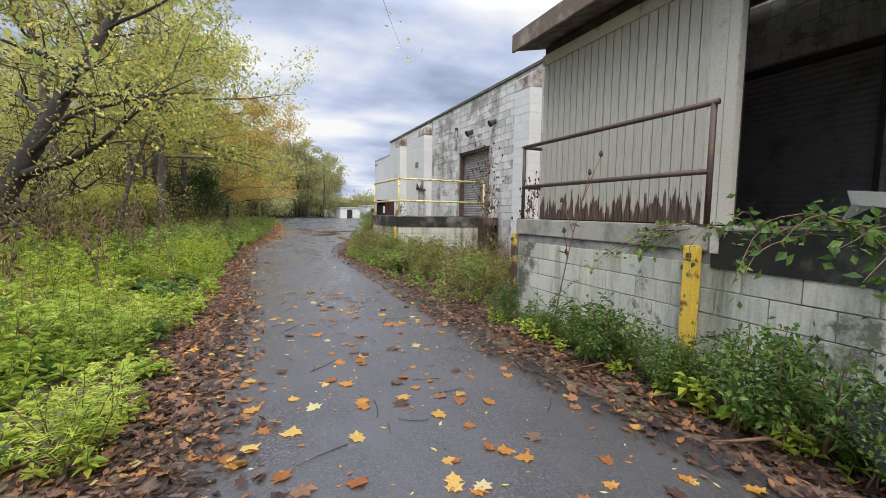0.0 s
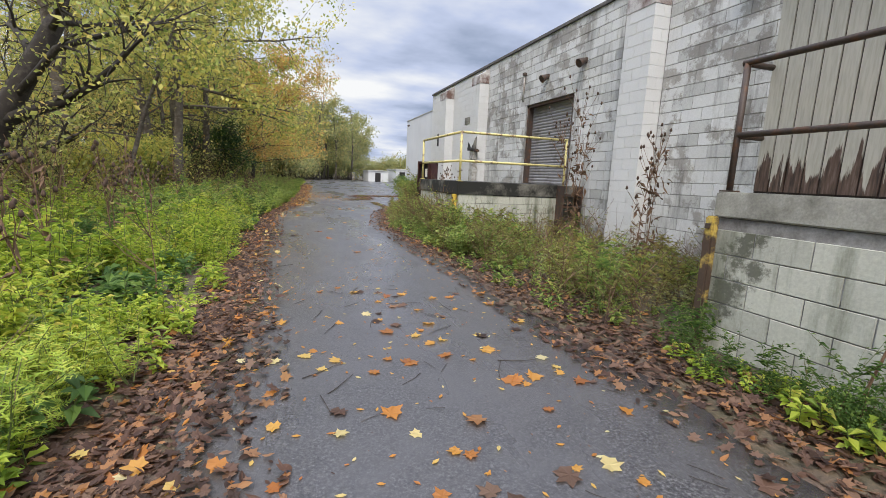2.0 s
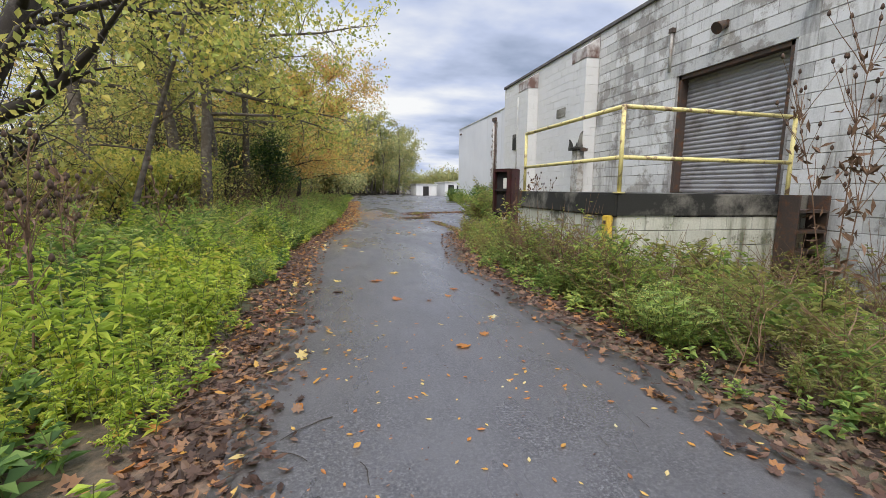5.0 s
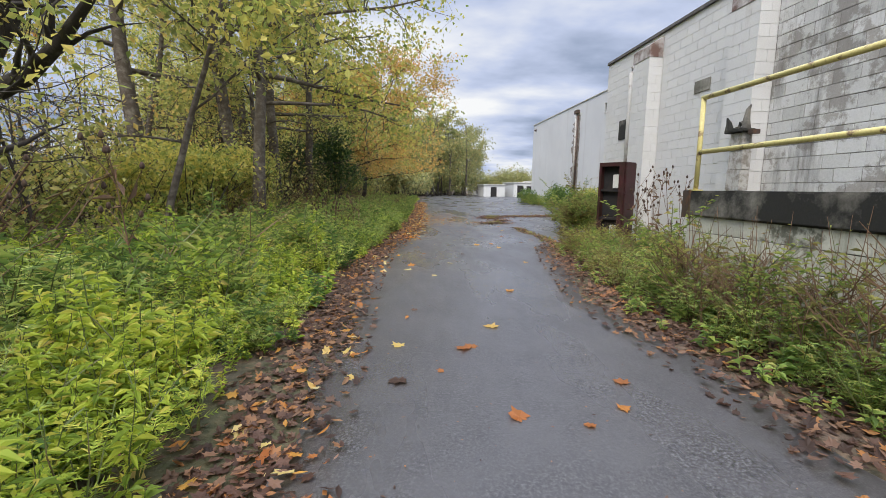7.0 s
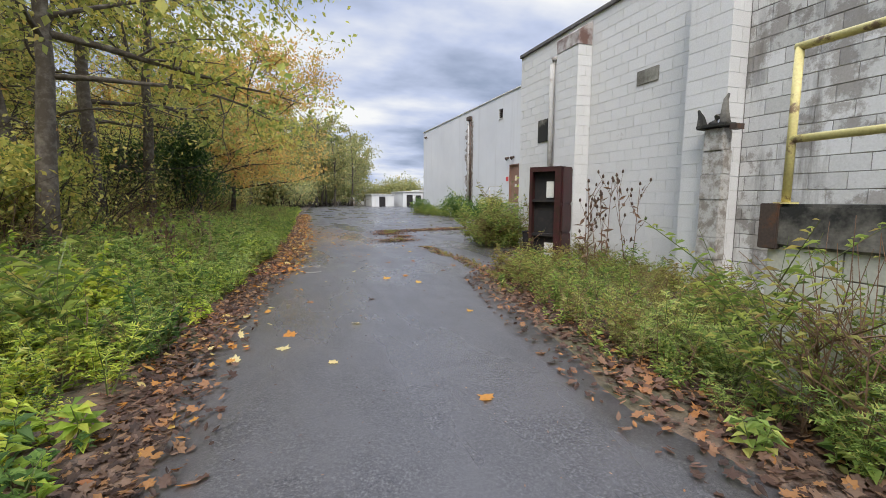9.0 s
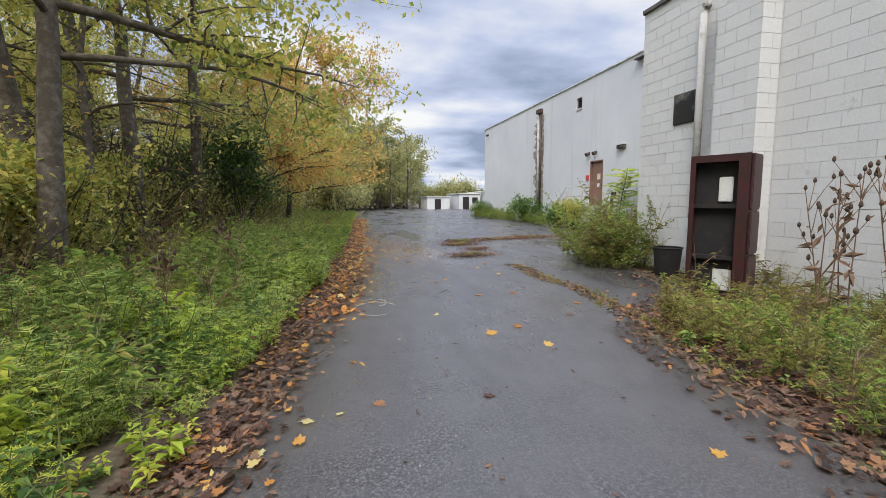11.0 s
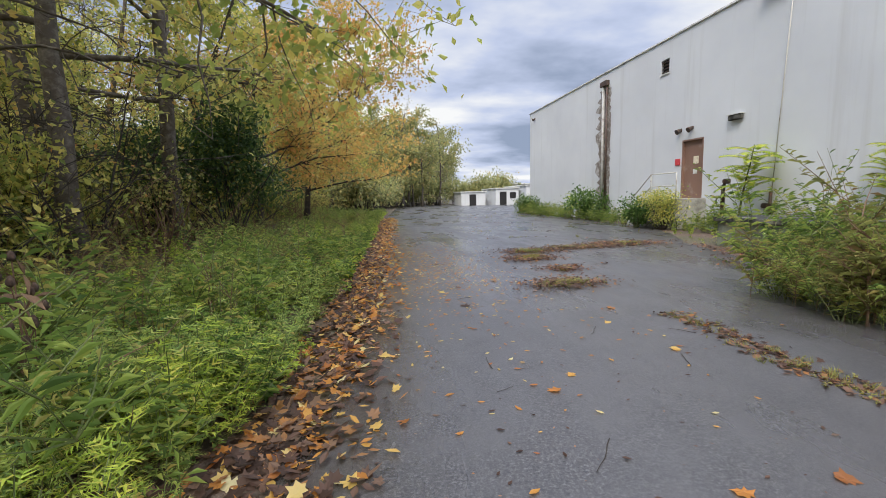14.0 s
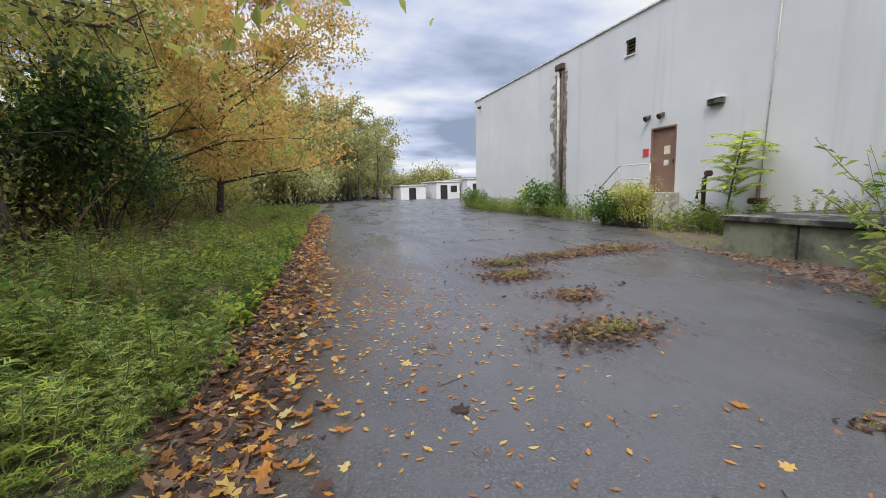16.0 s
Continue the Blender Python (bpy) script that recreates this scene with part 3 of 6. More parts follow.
def near_dock():
    d = thing("loading_dock", "mossy painted block loading dock with concrete lip", "loading dock")
    core = part("dock_core", boxed((DX + 0.02, DY0, -0.05), (WX - 0.002, DY1 - 0.02, DZ - 0.21)), MORTAR_OLD, d)
    bm = bmesh.new()
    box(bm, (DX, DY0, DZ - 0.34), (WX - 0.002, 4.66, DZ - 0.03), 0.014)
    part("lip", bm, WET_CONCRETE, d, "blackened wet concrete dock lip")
    bm = bmesh.new()
    box(bm, (DX - 0.005, 4.665, DZ - 0.205), (WX - 0.002, DY1, DZ), 0.012)
    part("lip", bm, CONCRETE, d, "pale mossy concrete lip")
    BLOCK_JOBS.append((core, "x", DX + 0.02, DY0 + 6, DY1, 0, DZ - 0.21, [], BLOCK_DOCK, True))
    BLOCK_JOBS.append((core, "yback", DY1 - 0.02, DX + 0.02, WX, 0, DZ - 0.21, [], BLOCK_DOCK, False))
    return d


near_dock()


def shed():
    s = thing("dock_shed", "timber shed with cream grooved siding, rotted at its foot", "shed")
    x, y0, y1, z0, z1 = 3.22, 4.76, 7.52, DZ, 3.42
    wall = part("wall", boxed((x + 0.012, y0 + 0.02, z0), (x + 0.1, y1, z1 + 0.25)), BARK_DARK, s)
    part("wall_end", boxed((x + 0.1, y1 - 0.1, z0), (WX - 0.02, y1, z1 + 0.6)), CREAM, s)
    n = 21
    wbd = (y1 - y0 - 0.26) / n
    for i in range(n):
        a = y0 + 0.26 + i * wbd
        bm = boxed((x, a + 0.006, z0 + 0.015), (x + 0.014, a + wbd - 0.006, z1))
        part("siding_board", bm, SIDING, wall)
    bm = bmesh.new()
    box(bm, (x - 0.012, y0 + 0.11, z0 + 0.01), (x + 0.012, y0 + 0.26, z1 + 0.2))
    box(bm, (x - 0.02, y0, z0 + 0.01), (x + 0.06, y0 + 0.105, z1 + 0.3), 0.006)
    part("corner_trim", bm, CREAM, s)
    part("frieze", boxed((x - 0.014, y0 + 0.26, z1 + 0.005), (x + 0.012, y1 + 0.02, z1 + 0.14)), CREAM, s)
    # roof over the shed and the open bay, falling towards the road
    bm = bmesh.new()
    vs = [bm.verts.new(q) for q in ((2.84, DY0, 3.62), (WX - 0.06, DY0, 4.22), (WX - 0.06, DY1 + 0.12, 4.22), (2.84, DY1 + 0.12, 3.62),
                                    (2.84, DY0, 3.72), (WX - 0.06, DY0, 4.32), (WX - 0.06, DY1 + 0.12, 4.32), (2.84, DY1 + 0.12, 3.72))]
    for f in ((3, 2, 1, 0), (4, 5, 6, 7), (0, 1, 5, 4), (1, 2, 6, 5), (2, 3, 7, 6), (3, 0, 4, 7)):
        bm.faces.new([vs[i] for i in f])
    part("roof", bm, BARK, s)
    part("fascia", boxed((2.80, DY0, 3.60), (2.838, DY1 + 0.15, 3.84), 0.008), FASCIA, s)
    bm = bmesh.new()
    box(bm, (3.2, DY0, 3.42), (3.35, 4.64, 3.66))
    part("beam", bm, BARK_DARK, s)
    part("bay_wall", boxed((3.3, DY0, DZ), (WX - 0.02, DY0 + 0.1, 4.0)), BARK_DARK, s)
    # added wall out of view, closes the bay's front to darken its inside
    part("front_wall", boxed((x, DY0, DZ), (x + 0.1, 2.9, 3.64)), CREAM, s)
    return s


shed()

lamp = thing("ceiling_lamp", "dusty fluorescent batten under the shed roof", "lamp")
part("housing", boxed((4.55, 4.85, 3.52), (4.65, 5.25, 3.60), 0.01), WHITE_METAL, lamp)
tube("tube", [(4.6, 4.87, 3.50), (4.6, 5.23, 3.50)], 0.018, WHITE_METAL, lamp, n=8)
part("hanger", boxed((4.58, 5.0, 3.59), (4.62, 5.1, 3.98)), DARK_STEEL, lamp)


def rail(name, label, cat, posts, tops, mids, r, mat, group=""):
    t = thing(name, label, cat, group)
    for p, z0, z1 in posts:
        tube("post", [(*p, z0), (*p, z1)], r, mat, t)
        part("base_plate", boxed((p[0] - 0.05, p[1] - 0.05, z0), (p[0] + 0.05, p[1] + 0.05, z0 + 0.012)), mat, t)
    for pts in tops:
        tube("top_rail", pts, r, mat, t)
    for pts in mids:
        tube("mid_rail", pts, r, mat, t)
    return t


rail("guard_rail", "dark rusty pipe guard rail on the dock edge", "railing",
     [((2.93, 7.50), DZ, 2.29), ((2.92, 4.74), DZ, 2.29)],
     [[(2.93, 7.53, 2.29), (2.92, 4.70, 2.29)], [(2.93, 7.50, 2.285), (3.2, 7.50, 2.285)]],
     [[(2.93, 7.50, 1.745), (2.92, 4.74, 1.745)], [(2.93, 7.50, 1.74), (3.2, 7.50, 1.74)]], 0.024, DARK_STEEL)


def bumper(y, z0, z1, label, x=DX, mat=None, w=0.065):
    t = thing("dock_bumper", label, "bumper post", "yellow bumpers on dock")
    part("channel", boxed((x - 0.075, y - w, z0), (x - 0.003, y + w, z1), 0.012), mat or YELLOW, t)
    part("bolt", boxed((x - 0.09, y - 0.02, z1 - 0.1), (x - 0.074, y + 0.02, z1 - 0.06)), DARK_STEEL, t)


RUST_YELLOW = plain("rust_eaten_yellow", (0.50, 0.36, 0.08), 0.7, dirt=(0.07, 0.045, 0.03), lo=0.38, hi=0.5, scale=5)
bumper(4.78, -0.02, 1.14, "chipped yellow steel bumper post against dock")
bumper(7.53, -0.02, 1.10, "rust-eaten yellow bumper post at dock corner", mat=RUST_YELLOW, w=0.04)
part_pad = link_mesh("dock_pad", boxed((DX - 0.012, 4.585, 1.09), (DX - 0.004, 4.655, 1.30)), CREAM)
tagged(part_pad, "pale cream painted pad at end of dock lip", "pad")

# bent sheet metal and tyre by the dock
sm = thing("sheet_metal", "bent dirty white sheet metal on the dock", "scrap metal")
bm = bmesh.new()
vs = [bm.verts.new(q) for q in ((3.05, 3.86, 1.47), (3.1, 3.1, 1.38), (3.5, 3.1, 1.42), (3.45, 3.86, 1.5), (3.03, 3.88, 1.56), (3.08, 3.1, 1.49), (3.06, 3.92, 1.35))]
for f in ((0, 1, 2, 3), (0, 4, 5, 1), (6, 0, 3)):
    bm.faces.new([vs[i] for i in f])
bmesh.ops.solidify(bm, geom=bm.faces[:], thickness=0.012)
part("panel", bm, WHITE_METAL, sm)
part("stand", boxed((3.2, 3.2, DZ - 0.03), (3.4, 3.7, 1.40)), BLACK, sm)


def tyre(m, label):
    t = thing("tyre", label, "tyre")
    bm = bmesh.new()
    prof = [(0.19, -0.08), (0.26, -0.105), (0.315, -0.09), (0.325, -0.05), (0.325, 0.05), (0.315, 0.09), (0.26, 0.105), (0.19, 0.08)]
    n = 36
    rings = [[bm.verts.new((r * math.cos(a), r * math.sin(a), h)) for r, h in prof] for a in [i * 2 * math.pi / n for i in range(n)]]
    for i in range(n):
        for k in range(len(prof)):
            k2 = (k + 1) % len(prof)
            bm.faces.new((rings[i][k], rings[(i + 1) % n][k], rings[(i + 1) % n][k2], rings[i][k2]))
    part("tread", bm, RUBBER, t)
    bm = bmesh.new()
    bmesh.ops.create_cone(bm, cap_ends=True, segments=28, radius1=0.185, radius2=0.16, depth=0.12)
    part("rim", bm, DARK_STEEL, t)
    t.matrix_basis = m
    return t


tyre(pose(2.62, 3.30, 0.16, 40, 8, 20), "black worn car tyre leaning in weeds by dock")

# far loading dock
BX, BY0, BY1, BZ = 2.85, 13.42, 16.30, 1.25


def far_dock():
    d = thing("loading_dock", "small loading dock with blackened concrete slab and block base", "loading dock")
    core = part("dock_core", boxed((BX + 0.03, BY0 + 0.03, -0.05), (WX - 0.03, BY1 - 0.03, BZ - 0.29)), MORTAR_OLD, d)
    bm = bmesh.new()
    box(bm, (BX - 0.01, BY0, BZ - 0.285), (WX - 0.016, BY1, BZ), 0.02)
    part("slab", bm, DARK_CONCRETE, d)
    bm = bmesh.new()
    box(bm, (BX - 0.03, BY1 - 0.10, BZ - 0.30), (BX + 0.12, BY1 + 0.02, BZ + 0.004), 0.006)
    part("edge_angle", bm, DARK_STEEL, d, "rusted steel angle on the slab corner")
    for job in (("x", BX + 0.03, BY0 + 0.02, BY1 - 0.02), ("y", BY0 + 0.03, BX + 0.02, WX - 0.03), ("yback", BY1 - 0.03, BX + 0.02, WX - 0.03)):
        BLOCK_JOBS.append((core, *job, 0, BZ - 0.29, [], BLOCK_DOCK, True))
    bm = bmesh.new()
    for i in range(4):
        box(bm, (5.25, BY0 - 0.28, 0.25 + i * 0.26), (5.70, BY0 - 0.03, 0.29 + i * 0.26))
    box(bm, (5.22, BY0 - 0.28, -0.02), (5.25, BY0 - 0.02, BZ))
    box(bm, (5.70, BY0 - 0.28, -0.02), (5.73, BY0 - 0.02, BZ))
    part("ladder", bm, DARK_STEEL, d, "rusted steel ladder steps")
    return d


far_dock()
rail("guard_rail", "chipped faded yellow pipe guard rail round the dock", "railing",
     [((2.89, 16.20), BZ, 2.25), ((2.89, 13.46), BZ, 2.25), ((5.42, 13.47), BZ - 0.4, 2.25)],
     [[(2.89, 16.22, 2.25), (2.89, 13.44, 2.25)], [(2.89, 13.46, 2.25), (5.44, 13.47, 2.25)]],
     [[(2.89, 16.2, 1.67), (2.89, 13.46, 1.67)], [(2.89, 13.46, 1.67), (5.42, 13.47, 1.67)]], 0.026, YELLOW_PALE)
bumper(13.55, -0.02, 0.98, "yellow bumper post half hidden by dead stalks", x=BX + 0.01)


# burnt out cabinet
def cabinet():
    c = thing("vending_cabinet", "burnt-out maroon steel vending cabinet with open front", "cabinet")
    w, dp_, h = 0.66, 0.42, 1.9
    bm = bmesh.new()
    box(bm, (0, 0, 0), (0.03, dp_, h), 0.008)
    box(bm, (w - 0.03, 0, 0), (w, dp_, h), 0.008)
    box(bm, (0.03, 0.02, h - 0.05), (w - 0.03, dp_, h), 0.008)
    box(bm, (0.03, 0.02, 0), (w - 0.03, dp_, 0.1))
    box(bm, (0.03, dp_ - 0.03, 0.1), (w - 0.03, dp_, h - 0.05))
    part("body", bm, MAROON, c)
    for k, (a, b) in enumerate(((0.0, 0.62), (0.63, 1.18), (1.19, 1.9))):
        part("side_panel", boxed((w + 0.001, 0.03, a + 0.01), (w + 0.03, dp_ - 0.01, b - 0.005), 0.025), MAROON, c)
    # charred lining set well forward; its black also stands in for the inside's shade
    part("liner", boxed((0.03, 0.12, 0.1), (w - 0.03, dp_ - 0.031, h - 0.05)), BLACK, c)
    for z in (0.55, 1.22):
        part("shelf", boxed((0.03, 0.03, z), (w - 0.03, 0.119, z + 0.05)), BLACK, c)
    part("torn_panel", boxed((0.30, 0.09, 1.3), (0.46, 0.118, 1.62), 0.01), WHITE_METAL, c, "torn pale lining")
    part("torn_panel", boxed((0.28, 0.09, 0.14), (0.5, 0.118, 0.42), 0.01), WHITE_METAL, c, "torn pale lining")
    bm = bmesh.new()
    box(bm, (-0.012, -0.02, 0.02), (0.05, 0.0, h))
    box(bm, (w - 0.12, -0.02, 0.02), (w, 0.0, h))
    box(bm, (0.05, -0.02, h - 0.09), (w - 0.12, 0.0, h))
    part("front_frame", bm, MAROON, c)
    c.matrix_basis = pose(4.36, 21.90, 0, 0, 0, -62)
    return c


cabinet()

# black bin by the downpipe
bn = thing("bucket", "black plastic tub standing among weeds by wall", "bucket")
bm = bmesh.new()
bmesh.ops.create_cone(bm, cap_ends=False, segments=24, radius1=0.19, radius2=0.235, depth=0.5, matrix=Matrix.Translation((5.38, 23.48, 0.25)))
bmesh.ops.create_cone(bm, cap_ends=True, segments=24, radius1=0.18, radius2=0.2, depth=0.3, matrix=Matrix.Translation((5.38, 23.48, 0.16)))
part("tub", bm, BLACK, bn)
a24 = [i * math.pi / 12 for i in range(25)]
tube("rim", [(5.38 + 0.237 * math.cos(a), 23.48 + 0.237 * math.sin(a), 0.49) for a in a24], 0.012, BLACK, bn, n=6)


# tall white hall
def hall():
    h = thing("hall", "tall white rendered factory hall with flat roof", "building")
    dy0, dy1, dz0, dz1 = 35.04, 36.11, 1.05, 3.17
    vy0, vy1, vz0, vz1 = 37.02, 37.52, 5.88, 6.40
    bm = bmesh.new()
    for a, b, z0, z1 in ((FY0, dy0, 0, FZ), (dy0, dy1, 0, dz0), (dy0, dy1, dz1, FZ), (dy1, vy0, 0, FZ), (vy0, vy1, 0, vz0), (vy0, vy1, vz1, FZ), (vy1, FY1, 0, FZ)):
        box(bm, (FX, a, z0), (FX + 0.3, b, z1))
    bmesh.ops.remove_doubles(bm, verts=bm.verts, dist=0.0005)
    part("wall_front", bm, STUCCO, h)
    for a, b in (((FX + 0.3, FY1 - 0.3, 0), (45, FY1, FZ)), ((FX + 0.3, FY0 + 0.01, 0), (45, FY0 + 0.3, FZ)), ((45, FY0 + 0.01, 0), (45.3, FY1, FZ))):
        part("wall_side", boxed(a, b), STUCCO, h)
    part("roof", boxed((FX + 0.31, FY0 + 0.31, FZ - 0.2), (45, FY1 - 0.31, FZ - 0.05)), FELT, h)
    part("coping", boxed((FX - 0.05, FY0, FZ), (FX + 0.34, FY1 + 0.04, FZ + 0.07), 0.01), WHITE_METAL, h, "thin metal roof edge")
    d = part("door", boxed((FX + 0.08, dy0 + 0.05, dz0), (FX + 0.13, dy1 - 0.05, dz1 - 0.05)), BROWN_DOOR, h, "faded brown steel door, closed")
    bm = bmesh.new()
    box(bm, (FX - 0.012, dy0, dz0), (FX + 0.16, dy0 + 0.05, dz1))
    box(bm, (FX - 0.012, dy1 - 0.05, dz0), (FX + 0.16, dy1, dz1))
    box(bm, (FX - 0.012, dy0 + 0.05, dz1 - 0.05), (FX + 0.16, dy1 - 0.05, dz1))
    part("frame", bm, BROWN_DOOR, d)
    part("notice", boxed((FX + 0.07, 35.35, 2.28), (FX + 0.079, 35.6, 2.55)), PAPER, d, "pale paper notice")
    part("notice", boxed((FX + 0.07, 35.4, 1.92), (FX + 0.079, 35.6, 2.1)), WHITE_METAL, d, "white paper notice")
    part("door_handle", boxed((FX + 0.02, 35.14, 1.98), (FX + 0.08, 35.2, 2.1), 0.01), DARK_STEEL, d)
    v = part("vent", boxed((FX + 0.12, vy0, vz0), (FX + 0.16, vy1, vz1)), BLACK, h, "small dark louvred vent")
    for i in range(4):
        part("slat", boxed((FX + 0.03, vy0 + 0.02, vz0 + 0.06 + i * 0.12), (FX + 0.115, vy1 - 0.02, vz0 + 0.08 + i * 0.12)), DARK_STEEL, v)
    part("sill", boxed((FX - 0.04, vy0 - 0.03, vz0 - 0.06), (FX - 0.003, vy1 + 0.03, vz0 - 0.01)), WHITE_METAL, h)
    rng = random.Random(3)
    bm = bmesh.new()
    left, right = [], []
    for i in range(40):
        z = 0.1 + i * 0.16
        left.append(bm.verts.new((FX - 0.006, 41.30 - rng.uniform(0.0, 0.16), z)))
        right.append(bm.verts.new((FX - 0.006, 42.30 + rng.uniform(-0.2, 0.35), z)))
    for i in range(39):
        bm.faces.new((left[i], right[i], right[i + 1], left[i + 1]))
    for v in bm.verts:
        v.co.x = FX - 0.009
    bmesh.ops.reverse_faces(bm, faces=bm.faces[:])
    part("damp_scar", bm, DARK_SCAR, h, "ragged strip of exposed brown block where render fell off")
    part("red_sign", boxed((FX - 0.03, 36.2, 2.28), (FX - 0.005, 36.45, 2.52)), RED, h, "small red notice")
    return h


DARK_SCAR = plain("exposed_damp_block", (0.17, 0.14, 0.115), 0.95, dirt=(0.40, 0.38, 0.35), lo=0.45, hi=0.62, scale=3.5)
hall()
hp = thing("downpipe", "dark rusty downpipe on stained strip of white hall", "downpipe")
tube("pipe", [(FX - 0.10, 41.75, 6.55), (FX - 0.10, 41.75, 0.3)], 0.07, GREY_PIPE, hp)
tube("pipe", [(FX - 0.09, 41.45, 6.4), (FX - 0.09, 41.45, 0.3)], 0.05, DARK_STEEL, hp)
part("hopper", boxed((FX - 0.2, 41.35, 6.45), (FX - 0.01, 41.95, 6.7), 0.02), DARK_STEEL, hp)
for yy in (35.62, 36.22):
    flood_lamp(yy, 3.55, FX, "twin flood lamp over the brown door")
flood_lamp(51.3, 6.6, FX, "flood lamp at far corner of hall")
ll = thing("wall_light", "low rectangular wall light on white hall", "lamp")
part("housing", boxed((FX - 0.14, 33.4, 3.5), (FX - 0.003, 33.9, 3.66), 0.02), DARK_CONCRETE, ll)
part("shade", boxed((FX - 0.16, 33.38, 3.66), (FX - 0.003, 33.92, 3.68)), WHITE_METAL, ll)
gp = thing("gas_pipe", "thin yellowed pipe running down the white hall", "pipe")
tube("pipe", [(FX - 0.03, 31.95, 7.0), (FX - 0.03, 32.25, 1.2)], 0.014, CREAM, gp)
tube("lower_pipe", [(FX - 0.06, 32.25, 1.25), (FX - 0.06, 32.25, 0.2), (FX - 0.3, 32.25, 0.0)], 0.045, DARK_STEEL, gp)
part("valve", boxed((FX - 0.2, 32.0, 0.75), (FX - 0.02, 32.45, 0.9), 0.03), DARK_STEEL, gp)
rp = thing("roof_pipe", "bent white pipe over the hall's roof edge", "pipe")
tube("pipe", [(FX + 0.5, 32.0, FZ - 0.1), (FX + 0.3, 32.0, FZ + 0.32), (FX - 0.02, 32.0, FZ + 0.36), (FX - 0.14, 32.0, FZ + 0.2), (FX - 0.14, 32.0, FZ - 0.3)], 0.06, WHITE_METAL, rp)
part("strap", boxed((FX - 0.2, 32.84, FZ - 0.25), (FX - 0.004, 32.06, FZ - 0.2)), DARK_STEEL, rp)
hy = thing("standpipe", "rusty standpipe with side valves beside the door", "standpipe")
tube("riser", [(10.9, 33.4, -0.02), (10.9, 33.4, 1.45), (10.9, 33.28, 1.58)], 0.06, DARK_STEEL, hy)
tube("outlet", [(10.9, 33.4, 1.1), (10.7, 33.4, 1.1), (10.65, 33.4, 0.9)], 0.05, DARK_STEEL, hy)
part("cap", boxed((10.8, 33.2, 1.5), (11.0, 33.36, 1.66), 0.03), DARK_STEEL, hy)

st = thing("door_stoop", "concrete stoop with pipe rail by brown door", "steps")
part("landing", boxed((10.3, 34.8, -0.02), (FX - 0.004, 36.3, 1.05), 0.02), CONCRETE, st)
for i in range(5):
    part("step", boxed((10.32, 36.3 + i * 0.28, -0.02), (FX - 0.01, 36.58 + i * 0.28, 0.875 - i * 0.175), 0.01), CONCRETE, st)
rl = rail("stair_rail", "thin cream pipe hand rail on the stoop", "railing",
          [((10.36, 34.85), 1.05, 1.95), ((10.36, 36.25), 1.05, 1.95), ((10.36, 37.6), 0.0, 0.95)],
          [[(10.36, 34.85, 1.95), (10.36, 36.25, 1.95), (10.36, 37.6, 0.95)]], [[(10.36, 34.85, 1.5), (10.36, 36.25, 1.5), (10.36, 37.6, 0.5)]], 0.02, CREAM)

sl = thing("concrete_platform", "low green-stained concrete platform in the lot", "platform")
part("base", boxed((8.15, 26.2, -0.05), (11.2, 30.4, 0.58), 0.015), MOSS := plain("algae_stained_concrete", (0.19, 0.20, 0.14), 0.9, dirt=(0.035, 0.045, 0.025), lo=0.42, hi=0.68, scale=1.5, grain=0.4), sl)
for jy in (27.6, 29.0):
    part("joint", boxed((8.146, jy - 0.02, 0.0), (8.2, jy + 0.02, 0.578)), BLACK, sl, "dark open joint")
part("top_slab", boxed((8.08, 26.13, 0.584), (11.26, 30.46, 0.68), 0.012), DARK_CONCRETE, sl)


# low white sheds far off, and the long roof behind
def low_shed(x0, x1, y0, y1, h, doors, label):
    s = thing("low_shed", label, "shed", "low white sheds")
    part("wall", boxed((x0, y0, -0.05), (x1, y1, h)), STUCCO, s)
    part("roof", boxed((x0 - 0.15, y0 - 0.15, h), (x1 + 0.15, y1, h + 0.15), 0.02), WHITE_METAL, s)
    # black plates on the solid wall stand in for shade inside openings
    for a, b, z0, z1 in doors:
        part("opening", boxed((x0 + a, y0 - 0.03, z0), (x0 + b, y0 + 0.02, z1)), BLACK, s, "black panel as shaded opening")


low_shed(12.6, 16.2, 84, 90, 1.9, [(1.2, 2.2, 0, 1.6)], "small white shed with one dark doorway")
low_shed(17.2, 20.6, 82, 90, 2.3, [(0.6, 1.6, 0, 1.9), (2.1, 3.0, 0.9, 1.8)], "small white shed with doorway and window")
low_shed(21.0, 25.5, 80, 90, 2.6, [(0.8, 1.8, 0, 2.0), (2.6, 3.6, 0, 2.0)], "white shed with two dark doorways")
low_shed(14.0, 40.0, 98, 112, 3.3, [(4, 5, 0, 2.2)], "long low white building behind the sheds")

# ---- trees ----


def branch(rng, p, d, length, r0, r1, k=5, bend=0.25, droop=0.0):
    pts, p, d = [np.array(p, float)], np.array(p, float), np.array(d, float)
    for _ in range(k):
        d = d / np.linalg.norm(d) + rng.normal(0, bend, 3) * 0.5 + [0, 0, -droop]
        d /= np.linalg.norm(d)
        p = p + d * length / k
        pts.append(p)
    return np.array(pts), np.linspace(r0, r1, k + 1)


